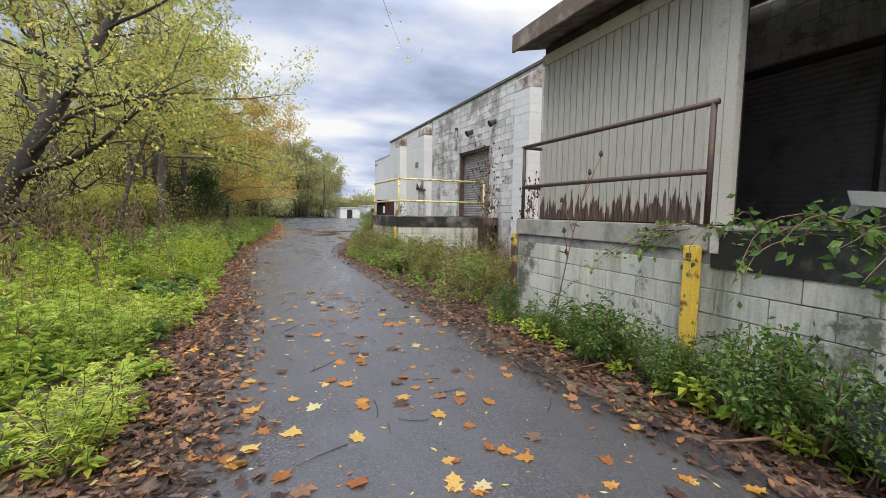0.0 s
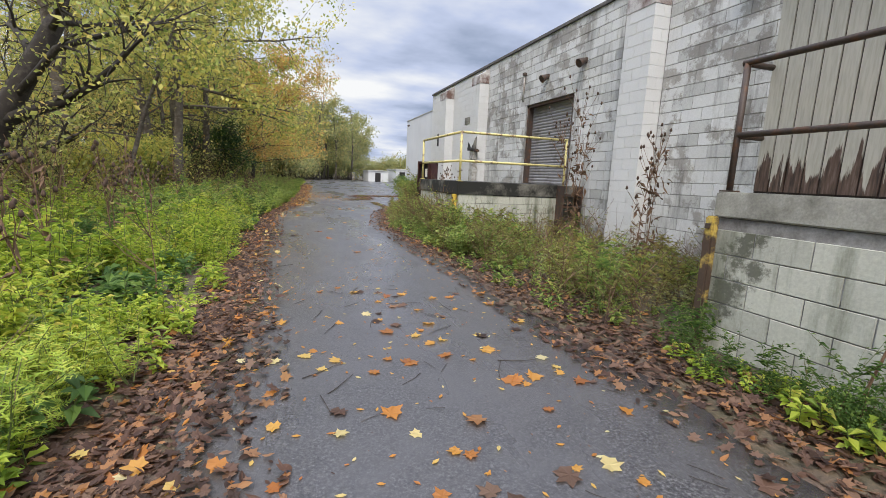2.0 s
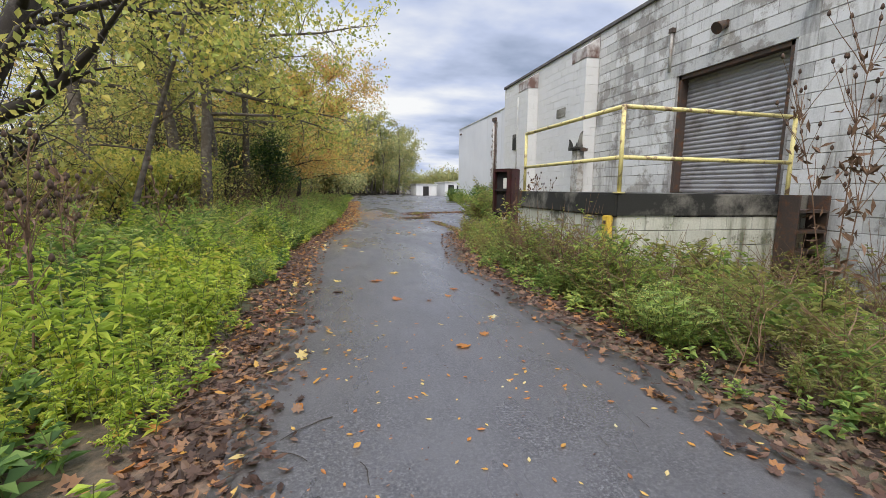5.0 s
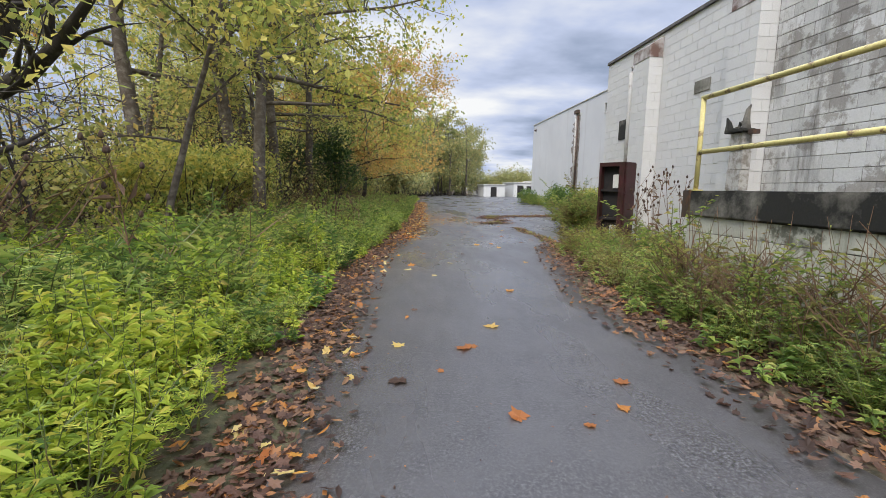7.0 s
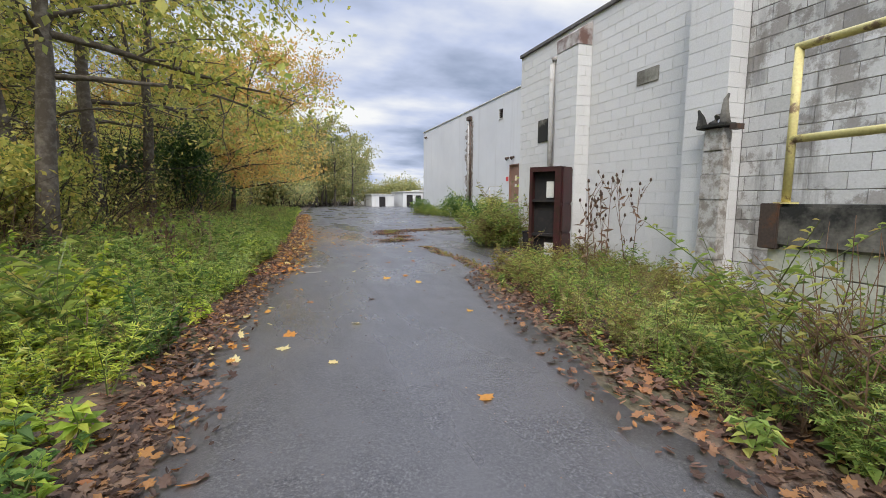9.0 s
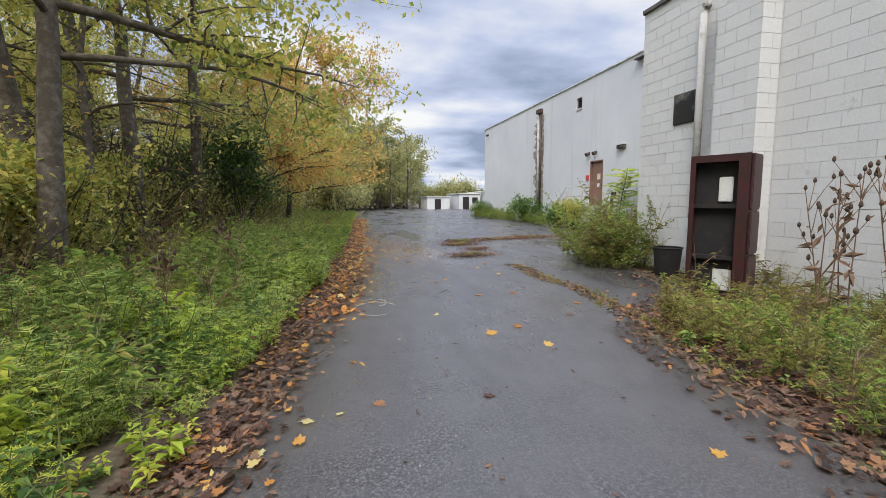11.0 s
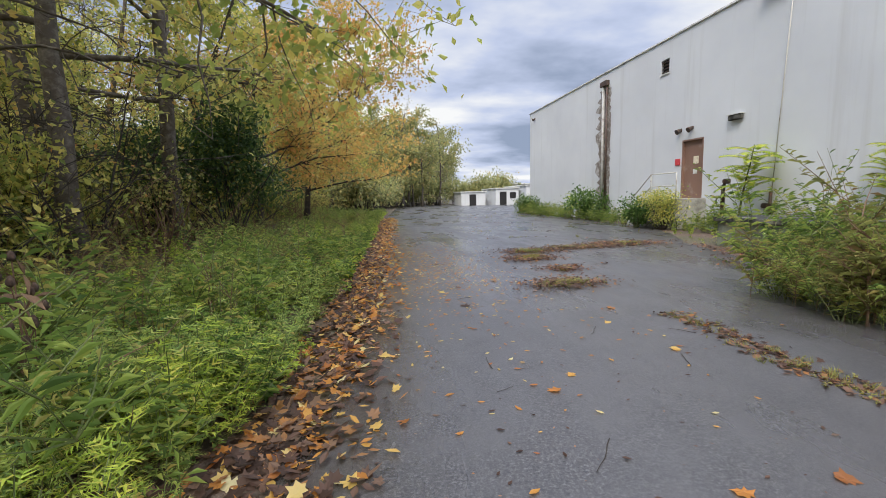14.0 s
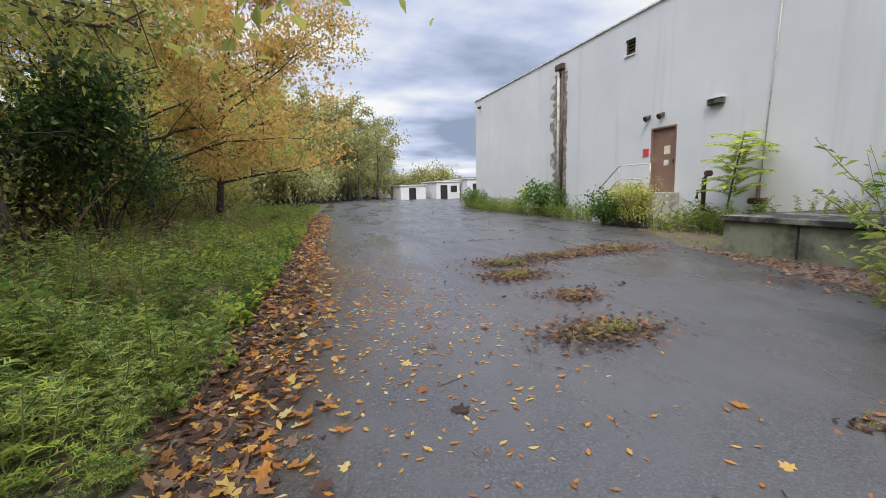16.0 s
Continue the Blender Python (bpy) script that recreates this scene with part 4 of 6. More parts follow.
def tree_meshes(seed, h, r0, spread, limbs, leaves, leaf_len, leaf_m, bark_m, first=0.3, lean=(0, 0), extra=(), fuzz=0.28, up=0.55):
    """Trunk mesh (with limbs and twigs) and crown mesh of one tree standing at the origin."""
    rng = np.random.default_rng(seed)
    wood, anchors = [], []
    tp, tr = branch(rng, (0, 0, -0.1), (lean[0], lean[1], 1), h, r0, r0 * 0.18, 9, 0.12)
    tr[0] *= 1.35
    wood.append((*tube_np(tp, tr, 9), 0))
    starts = []
    for i in range(limbs):
        f = first + (0.97 - first) * (i + rng.uniform(0, 0.8)) / limbs
        a = i * 2.4 + rng.uniform(-0.5, 0.5)
        starts.append((f, np.array([math.cos(a), math.sin(a), rng.uniform(0.15, 0.9)]), spread * (1.15 - 0.65 * f) * rng.uniform(0.65, 1.2), None))
    starts += [(f, np.array(d, float), l, 1) for f, d, l in extra]
    for f, d, l, tag in starts:
        s = f * 9
        i0 = min(int(s), 8)
        p = tp[i0] + (tp[i0 + 1] - tp[i0]) * (s - i0)
        rr = np.interp(s, range(10), tr) * (0.62 if tag else 0.45)
        lp, lr = branch(rng, p, d, l, rr, 0.012, 6, 0.28, 0.0 if tag else 0.02)
        wood.append((*tube_np(lp, lr, 6), 0))
        for j in range(int(5 + l * 1.6)):
            g = rng.uniform(0.25, 1.0) * 6
            i1 = min(int(g), 5)
            q = lp[i1] + (lp[i1 + 1] - lp[i1]) * (g - i1)
            dd = (lp[i1 + 1] - lp[i1]) / (np.linalg.norm(lp[i1 + 1] - lp[i1]) + 1e-9) + rng.normal(0, 0.75, 3) + [0, 0, 0.2]
            ll = l * rng.uniform(0.2, 0.45)
            bp, br = branch(rng, q, dd, ll, max(np.interp(g, range(7), lr) * 0.55, 0.008), 0.004, 4, 0.4, 0.04)
            wood.append((*tube_np(bp, br, 4, False), 0))
            for u in np.linspace(0.25, 1, 5):
                w = u * 4
                i2 = min(int(w), 3)
                anchors.append(bp[i2] + (bp[i2 + 1] - bp[i2]) * (w - i2))
            for _ in range(2):
                tw, twr = branch(rng, bp[rng.integers(1, 5)], rng.normal(0, 1, 3) + [0, 0, -0.1], ll * 0.5, 0.006, 0.002, 2, 0.4)
                wood.append((*tube_np(tw, twr, 3, False), 0))
                anchors += list(tw[1:])
    A = np.array(anchors)
    P = A[rng.integers(0, len(A), leaves)] + rng.normal(0, fuzz, (leaves, 3)) * [1, 1, 0.7]
    P = P[(P[:, 2] > 2.4) | (np.hypot(P[:, 0], P[:, 1]) < 1.8)]
    V, F = leaf_cards(rng, P, leaf_len, 0.62, up)
    return mesh_np("trunk", *joined(wood), [bark_m], True), mesh_np("crown", V, F, np.zeros(len(F)), [leaf_m])


def tree(meshes, m, label, cat="tree", group="", name="tree"):
    t = thing(name, label, cat, group)
    for nm, me in zip(("trunk", "crown"), meshes):
        ob = new(nm, me)
        ob.parent = t
    t.matrix_basis = m
    return t


MAPLE = tree_meshes(11, 11.5, 0.20, 5.6, 17, 15000, 0.15, LEAF_YG, BARK, 0.30, (0.06, 0.0),
                    extra=[(0.40, (1.0, 0.5, 0.18), 5.2), (0.52, (1.0, 0.1, 0.45), 6.0), (0.62, (0.9, 0.7, 0.6), 5.5)], fuzz=0.20)
TALL = tree_meshes(12, 14.0, 0.24, 4.8, 14, 6500, 0.15, LEAF_OLIVE, BARK, 0.28, (-0.05, 0.02), fuzz=0.22)
THIN = tree_meshes(13, 10.5, 0.10, 3.2, 11, 5000, 0.15, LEAF_YG, BARK_DARK, 0.25, (0.1, 0.05), fuzz=0.22)
THIN2 = tree_meshes(14, 9.0, 0.085, 2.8, 9, 2600, 0.14, LEAF_OLIVE, BARK, 0.2, (-0.15, 0.05), fuzz=0.22)
GOLD = tree_meshes(15, 11.0, 0.16, 5.6, 17, 19000, 0.175, LEAF_GOLD, BARK_DARK, 0.15, (0.22, 0.0),
                   extra=[(0.5, (1.0, 0.0, 0.5), 7.0), (0.62, (1.0, 0.2, 0.6), 6.5), (0.35, (1.0, -0.3, 0.35), 5.0)], fuzz=0.22)
OLD = tree_meshes(16, 13.0, 0.36, 6.0, 10, 3000, 0.15, LEAF_YG, BARK_DARK, 0.22, (0.38, -0.05), extra=[(0.2, (1.0, -0.5, 0.45), 5.5), (0.12, (0.9, -0.9, 0.25), 4.5)])
BARE = tree_meshes(17, 12.0, 0.13, 3.6, 15, 500, 0.12, LEAF_OLIVE, BARK, 0.25)
FAR_A = tree_meshes(19, 13.0, 0.22, 4.6, 9, 4200, 0.30, LEAF_FAR, BARK, 0.15, fuzz=0.4)
FAR_B = tree_meshes(20, 11.0, 0.16, 3.8, 8, 2600, 0.28, LEAF_FAR, BARK, 0.12, fuzz=0.4)
BRUSH = tree_meshes(22, 4.6, 0.035, 2.3, 9, 420, 0.11, LEAF_OLIVE, BARK_DARK, 0.12, (0.15, 0.1), fuzz=0.16)
BRUSH_BARE = tree_meshes(23, 3.8, 0.03, 2.0, 10, 120, 0.10, LEAF_GOLD, BARK_DARK, 0.08, (-0.2, 0.1), fuzz=0.16)

tree(MAPLE, pose(-4.75, 24.9, 0, 0, 0, 0), "yellow-green maple with a dark limb over the verge")
tree(TALL, pose(-5.9, 27.2, 0, 0, 0, 120), "tall grey-barked tree with thin olive crown")
tree(OLD, pose(-7.9, 18.6, 0, 0, 0, 8) @ Matrix.Scale(0.9, 4), "old leaning tree with dark heavy limbs")
tree(TALL, pose(-5.7, 30.6, 0, 0, 0, 20), "straight dark tree at the wood's edge")
tree(TALL, pose(-5.2, 33.7, 0, 0, 0, 200) @ Matrix.Scale(0.9, 4), "straight dark trunk beside the ivy mound")
tree(THIN, pose(-6.6, 36.6, 0, 0, 0, 40), "ivy-clad dark trunk in thicket")
tree(GOLD, pose(-3.6, 45.5, 0, 0, 0, -6), "golden orange tree leaning over the road")
tree(GOLD, pose(-4.6, 39.8, 0, 0, 0, 70) @ Matrix.Scale(0.82, 4), "smaller orange-tinted tree by the road")
tree(MAPLE, pose(-3.2, 56.0, 0, 0, 0, 10) @ Matrix.Scale(0.85, 4), "yellow-green tree by bend of the road")
OVER = tree_meshes(18, 9.0, 0.17, 4.2, 8, 2600, 0.15, LEAF_YG, BARK, 0.45, (0.05, 0), extra=[(0.52, (1.0, 0.05, 0.02), 7.6)], fuzz=0.2)
tree(OVER, pose(-7.2, 8.6, 0, 0, 0, 4), "maple whose long branch hangs over the road")
wrng = random.Random(21)
KINDS = [(MAPLE, "yellow-green maple in autumn leaf among the woods"), (TALL, "tall olive-leaved tree with grey trunk in woods"), (THIN, "thin dark young tree in yellowing leaf"),
         (THIN2, "slim leaning sapling with sparse olive leaves"), (BARE, "nearly bare grey tree with few leaves")]
spots = []
for i in range(400):
    y = wrng.uniform(9, 74)
    x = -5.2 - wrng.random() ** 1.4 * 17 + 0.05 * max(y - 30, 0)
    if all((x - a) ** 2 + (y - b) ** 2 > 4.6 for a, b in spots) and not (y < 20 and x > -8.5) and (x + 7.9) ** 2 + (y - 18.6) ** 2 > 3 and (x + 4.75) ** 2 + (y - 24.9) ** 2 > 3:
        spots.append((x, y))
    if len(spots) >= 52:
        break
for x, y in spots:
    k, lab = KINDS[wrng.choices(range(5), (2, 3, 4, 4, 5))[0]]
    s = wrng.uniform(0.75, 1.15)
    tree(k, pose(x, y, 0.02, 0, 0, wrng.uniform(0, 360)) @ Matrix.Scale(s, 4), lab, group="trees of the wood")
for i in range(64):
    y = wrng.uniform(80, 125)
    x = wrng.uniform(-16, 4 + (y - 70) * 0.32)
    k, lab = wrng.choices([(FAR_A, "tall olive tree in thin leaf far down the road"), (FAR_B, "yellow-green tree far down the road"), (BARE, "nearly bare grey tree with few leaves")], (5, 3, 2))[0]
    tree(k, pose(x, y, 0, 0, 0, wrng.uniform(0, 360)) @ Matrix.Scale(wrng.uniform(0.85, 1.35), 4), lab, group="far trees at the bend")

for i in range(46):
    y = wrng.uniform(17, 46)
    x = -5.4 - wrng.random() * 5 + 0.06 * max(y - 30, 0)
    k, lab = wrng.choice([(BRUSH, "straggly sapling with sparse yellowing leaves"), (BRUSH_BARE, "tangled dark bare-twigged sapling")])
    tree(k, pose(x, y, 0, 0, 0, wrng.uniform(0, 360)) @ Matrix.Scale(wrng.uniform(0.7, 1.3), 4), lab, "sapling", "saplings at the wood's edge", "sapling")


def bush_mesh(seed, rx, ry, h, leaves, leaf_len, leaf_m, stem_m, lobes=9, stems=10):
    """A shrub of several uneven lobes of leaves on bent stems."""
    rng = np.random.default_rng(seed)
    P, wood = [], []
    for i in range(lobes):
        a, q = rng.uniform(0, 2 * np.pi), rng.uniform(0.1, 0.85)
        c = np.array([rx * q * math.cos(a), ry * q * math.sin(a), h * rng.uniform(0.3, 0.85)])
        r = rng.uniform(0.25, 0.5) * min(rx, ry, h)
        n = leaves // lobes
        d = rng.normal(0, 1, (n, 3))
        d /= np.linalg.norm(d, axis=1, keepdims=True)
        P.append(c + d * r * rng.uniform(0.5, 1.25, (n, 1)) * [1.2, 1.2, 0.9])
        bp, br = branch(rng, (c[0] * 0.2, c[1] * 0.2, -0.05), c, np.linalg.norm(c) * 1.1, 0.03, 0.006, 5, 0.3)
        wood.append((*tube_np(bp, br, 5, False), 1))
    for i in range(stems):
        bp, br = branch(rng, (rng.normal(0, rx * 0.3), rng.normal(0, ry * 0.3), -0.05), (*rng.normal(0, 0.5, 2), 1), h * rng.uniform(0.8, 1.25), 0.014, 0.003, 5, 0.35)
        wood.append((*tube_np(bp, br, 4, False), 1))
        P.append(bp[rng.integers(2, 6, 20)] + rng.normal(0, 0.12, (20, 3)))
    P = np.concatenate(P)
    P[:, 2] = np.abs(P[:, 2])
    V, F = leaf_cards(rng, P, leaf_len, 0.6, 0.6)
    return mesh_np("crown", V, F, np.zeros(len(F)), [leaf_m]), mesh_np("trunk", *[x if i < 2 else np.zeros_like(x) for i, x in enumerate(joined(wood))], [stem_m], True)


def bush(meshes, m, label, group=""):
    t = thing("shrub", label, "shrub", group)
    for nm, me in zip(("crown", "trunk"), meshes):
        ob = new(nm, me)
        ob.parent = t
    t.matrix_basis = m
    return t


SHRUB_L = bush_mesh(38, 1.2, 1.2, 2.4, 2300, 0.115, LEAF_YG, BARK_DARK, 10, 12)
IVY = bush_mesh(31, 1.7, 1.7, 4.6, 9000, 0.13, LEAF_IVY, BARK_DARK, 16, 6)
SHRUB_Y = bush_mesh(32, 1.1, 1.1, 1.9, 2600, 0.10, LEAF_YG, BARK_DARK, 10, 14)
SHRUB_O = bush_mesh(33, 1.2, 1.2, 2.2, 2300, 0.10, LEAF_OLIVE, BARK_DARK, 9, 16)
SHRUB_F = bush_mesh(39, 1.3, 1.3, 2.2, 1100, 0.18, LEAF_FAR, BARK_DARK, 9, 8)
SHRUB_B = bush_mesh(34, 1.0, 1.0, 1.7, 500, 0.08, LEAF_DRY, STALK, 8, 40)
SHRUB_G = bush_mesh(35, 0.8, 0.8, 1.1, 1900, 0.10, LEAF_DEEP, GREEN_STEM, 8, 10)
bush(IVY, pose(-4.3, 35.6, 0.05), "large dark green ivy mound at the wood's edge")
bush(IVY, pose(-6.3, 34.2, 0.05, 0, 0, 90) @ Matrix.Scale(0.8, 4), "dark ivy mound round a trunk")
for i in range(24):
    yy = 22 + i * 0.85
    bush(SHRUB_L, pose(-5.3 - wrng.random() * 2.6 + 0.05 * max(yy - 30, 0), yy, 0, 0, 0, wrng.uniform(0, 360)) @ Matrix.Scale(wrng.uniform(0.6, 1.1), 4), "broad-leaved yellow-green shrub at the wood's edge", "edge shrubs")
RED_B = bush_mesh(36, 0.5, 0.4, 1.7, 160, 0.16, LEAF_RED, STALK, 3, 2)
bush(RED_B, pose(-7.0, 35.0, 0.3), "small sumac with bright red leaves")
for i in range(86):
    y = wrng.uniform(8, 72)
    x = -5.2 - wrng.random() * 8 + 0.055 * max(y - 28, 0)
    if y < 15:
        x -= 4
    me, lab = wrng.choices([(SHRUB_Y, "yellowing shrub under the trees"), (SHRUB_O, "dull olive shrub under the trees"), (SHRUB_B, "brown bare-twigged bramble thicket")], (3, 4, 4))[0]
    bush(me, pose(x, y, 0.0, 0, 0, wrng.uniform(0, 360)) @ Matrix.Scale(wrng.uniform(0.8, 1.5), 4), lab, "undergrowth of the wood")
for i in range(30):
    y = wrng.uniform(56, 92)
    bush(wrng.choice([SHRUB_O, SHRUB_F, SHRUB_F]), pose(float(road_left(y)) - 1.2 - wrng.random() * 4.5, y, 0, 0, 0, wrng.uniform(0, 360)) @ Matrix.Scale(wrng.uniform(1.0, 2.2), 4), "olive shrub at the bend of the road", "shrubs at the bend")
for i in range(26):
    bush(SHRUB_F, pose(wrng.uniform(-8, 22), wrng.uniform(92, 108), 0, 0, 0, wrng.uniform(0, 360)) @ Matrix.Scale(wrng.uniform(1.2, 2.4), 4), "olive shrub below the far trees", "far shrubs")


def woods_backdrop():
    """Far tangle deep in the wood: thin stems and leaves."""
    rng = np.random.default_rng(41)
    pcs = []
    for i in range(220):
        x, y = rng.uniform(-46, -17), rng.uniform(-6, 95)
        p, r = branch(rng, (x, y, -0.1), (rng.normal(0, 0.12), rng.normal(0, 0.12), 1), rng.uniform(6, 13), rng.uniform(0.06, 0.16), 0.02, 6, 0.15)
        pcs.append((*tube_np(p, r, 5, False), 0))
        n = 42
        V, F = leaf_cards(rng, p[rng.integers(1, 7, n)] + rng.normal(0, 1.0, (n, 3)), 0.24, 0.6)
        pcs.append((V, F, 1 + i % 3))
    for i in range(260):
        c = np.array([rng.uniform(-34, -13), rng.uniform(-6, 95), rng.uniform(0.3, 1.8)])
        n = 80
        V, F = leaf_cards(rng, c + rng.normal(0, 0.8, (n, 3)), 0.22, 0.6)
        pcs.append((V, F, 1 + i % 3))
    ob = new("deep_woods", mesh_np("deep_woods", *joined(pcs), [BARK_DARK, LEAF_YG, LEAF_OLIVE, LEAF_GOLD]))
    tagged(ob, "tangle of thin trunks and yellowing leaves deep in woods", "woods", kind="stuff")


woods_backdrop()

# ---- weeds ----


def weed_template(seed, h, n_leaf, leaf_len, width, lean_out=0.6, fan=0.0, branches=0):
    """One herb with a thin stem and leaves up its length."""
    rng = np.random.default_rng(seed)
    pcs = []
    stems = [branch(rng, (0, 0, -0.03), (rng.normal(0, 0.1), rng.normal(0, 0.1), 1), h, 0.006, 0.002, 4, 0.15)[0]]
    for b in range(branches):
        a = rng.uniform(0, 6.28)
        f = rng.uniform(0.25, 0.8)
        stems.append(branch(rng, stems[0][int(f * 4)], (math.cos(a), math.sin(a), 0.9), h * 0.45, 0.004, 0.0015, 2, 0.2)[0])
    for s in stems:
        pcs.append((*tube_np(s, np.linspace(0.005, 0.0015, len(s)), 3, False), 0))
    for i in range(n_leaf):
        s = stems[rng.integers(0, len(stems))] if branches else stems[0]
        g = rng.uniform(0.12, 1.0) * (len(s) - 1)
        i0 = min(int(g), len(s) - 2)
        p = s[i0] + (s[i0 + 1] - s[i0]) * (g - i0)
        a = i * 2.4 + rng.uniform(-0.3, 0.3)
        d = np.array([math.cos(a), math.sin(a), rng.uniform(-0.25, 0.75)])
        d /= np.linalg.norm(d)
        side = np.cross(d, [0, 0, 1.0])
        side /= np.linalg.norm(side)
        L = leaf_len * rng.uniform(0.6, 1.25) * (1.15 - 0.5 * g / (len(s) - 1))
        mid = p + d * L * 0.5 + [0, 0, 0.06 * L]
        tip = p + d * L + [0, 0, -0.22 * L]
        V = np.array([p, mid + side * L * width * 0.5 + [0, 0, 0.04 * L], tip, mid - side * L * width * 0.5 + [0, 0, 0.04 * L]])
        pcs.append((V, np.array([[0, 1, 2], [0, 2, 3]]), 1))
    return joined(pcs)


def grass_template(seed, h, n):
    rng = np.random.default_rng(seed)
    pcs = []
    for i in range(n):
        a = rng.uniform(0, 6.28)
        L = h * rng.uniform(0.5, 1.2)
        d = np.array([math.cos(a), math.sin(a), 0]) * rng.uniform(0.15, 0.7)
        p = np.array([rng.normal(0, 0.03), rng.normal(0, 0.03), -0.02])
        s = np.array([-math.sin(a), math.cos(a), 0]) * 0.004
        V = np.array([p - s, p + s, p + d * L * 0.4 + [0, 0, L * 0.6] + s, p + d * L * 0.4 + [0, 0, L * 0.6] - s, p + d * L + [0, 0, L * 0.75]])
        pcs.append((V, np.array([[0, 1, 2], [0, 2, 3], [3, 2, 4]]), 1))
    return joined(pcs)


GOLDENROD = [weed_template(s, 0.62, 52, 0.105, 0.27) for s in (51, 52, 53)] + [weed_template(s, 0.50, 60, 0.08, 0.36, branches=5) for s in (54, 55)]
BROAD = [weed_template(s, 0.22, 16, 0.11, 0.5) for s in (56, 57, 58)]
MUGWORT = [weed_template(s, 0.70, 84, 0.11, 0.19, branches=9) for s in (59, 60, 61)]
GRASS = [grass_template(s, 0.34, 26) for s in (62, 63)]
STALKS = [weed_template(s, 1.0, 10, 0.09, 0.25, branches=4) for s in (64, 65)]


def plume_template(seed, h, shoots, fronds, leaflet, reach):
    """A feathery herb: shoots from one foot, each set with short fronds of narrow paired leaflets."""
    rng = np.random.default_rng(seed)
    pcs = []
    for k in range(shoots):
        a = k * 2.4 + rng.uniform(-0.4, 0.4)
        s, r = branch(rng, (0, 0, -0.03), (math.cos(a) * 0.45, math.sin(a) * 0.45, 1), h * rng.uniform(0.7, 1.1), 0.006, 0.002, 5, 0.18, 0.05)
        pcs.append((*tube_np(s, r, 3, False), 0))
        for i in range(fronds):
            g = (0.25 + 0.75 * (i + rng.random()) / fronds) * 5
            i0 = min(int(g), 4)
            p = s[i0] + (s[i0 + 1] - s[i0]) * (g - i0)
            b = i * 2.4 + k
            d = np.array([math.cos(b), math.sin(b), rng.uniform(0.0, 0.7)])
            d /= np.linalg.norm(d)
            sd = np.cross(d, [0, 0, 1.0])
            sd /= np.linalg.norm(sd)
            L = h * reach * rng.uniform(0.7, 1.2) * (1.2 - 0.1 * g)
            for u, w in ((0.25, 1.0), (0.55, 0.9), (0.8, 0.65)):
                q = p + d * L * u + [0, 0, -0.12 * L * u * u]
                for sg in (-1, 1):
                    tip = q + sd * sg * leaflet * w + d * leaflet * w * 0.8 + [0, 0, -0.1 * leaflet]
                    pcs.append((np.array([q - d * leaflet * 0.12, q + d * leaflet * 0.14, tip]), np.array([[0, 1, 2]]), 1))
            pcs.append((np.array([p - sd * 0.005, p + sd * 0.005, p + d * L * 1.15 + [0, 0, -0.15 * L]]), np.array([[0, 1, 2]]), 1))
    return joined(pcs)


PLUME = [plume_template(s, 0.55, 4, 10, 0.05, 0.25) for s in (66, 67, 68)]
TALL_HERB = [weed_template(s, 1.25, 150, 0.10, 0.17, branches=7) for s in (69, 70)]


def patch(name, label, templates, mats, seed, n, area, size, keep=None):
    """Weeds over a stretch of ground; area: function of the generator giving x, y."""
    rng = np.random.default_rng(seed)
    x, y = area(rng, n)
    if keep is not None:
        k = keep(x, y)
        x, y = x[k], y[k]
    s = rng.uniform(*size, len(x)) * np.clip(0.98 + 0.75 * np.array([noise.noise((a * 1.1 + seed, b * 1.1, 0.7)) for a, b in zip(x, y)]), 0.6, 1.45)
    P = np.stack([x, y, ground_z(x, y)], -1)
    V, F, M = scatter(templates, rng, P, s)
    ob = new(name, mesh_np(name, V, F, M, mats))
    return tagged(ob, label, "weeds", kind="stuff")


def verge(y0, y1, near, far):
    """Points left of the road, from near to far metres from its edge."""
    def f(rng, n):
        y = rng.uniform(y0, y1, n)
        return road_left(y) - near - (far - near) * rng.random(n) ** 0.85, y
    return f


def shoulder(y0, y1, near, far):
    def f(rng, n):
        y = rng.uniform(y0, y1, n)
        return road_right(y) + near + (far - near) * rng.random(n), y
    return f


def clumped(seed, cut):
    def k(x, y):
        return np.array([noise.noise((a * 0.9 + seed, b * 0.9, 0.3)) > cut for a, b in zip(x, y)], bool)
    return k


def clear(x, y):
    """Free of docks, walls, cabinet and pier."""
    ok = ~((x > 2.72) & (y < 7.7)) & ~((x > 2.72) & (y > 13.3) & (y < 16.45)) & (x < WX - 0.08)
    return ok & ~((x > 5.35) & (((y > 11.2) & (y < 12.05)) | ((y > 18.4) & (y < 19.45)) | ((y > 21.9) & (y < 22.85)))) & ~((x > 4.2) & (x < 5.2) & (y > 21.0) & (y < 22.2))


MIX_W, MIX_M, MIX_D = [GREEN_STEM, LEAF_WEED], [GREEN_STEM, LEAF_MUG], [STALK, LEAF_DRY]
patch("goldenrod_field", "bright green goldenrod and weeds on the verge", GOLDENROD, MIX_W, 71, 4700, verge(0, 19.5, 0.75, 5.8), (0.55, 1.25), clumped(5, 0.0))
patch("goldenrod_field", "low bright weeds at the verge's edge", GOLDENROD, MIX_W, 70, 1300, verge(6.5, 19.5, 0.40, 1.7), (0.4, 0.95), clumped(2, 0.02))
patch("goldenrod_field", "yellow-green weeds further along the verge", GOLDENROD, MIX_W, 72, 1000, verge(18.5, 36, 0.8, 4.6), (0.45, 0.9), clumped(5, -0.05))
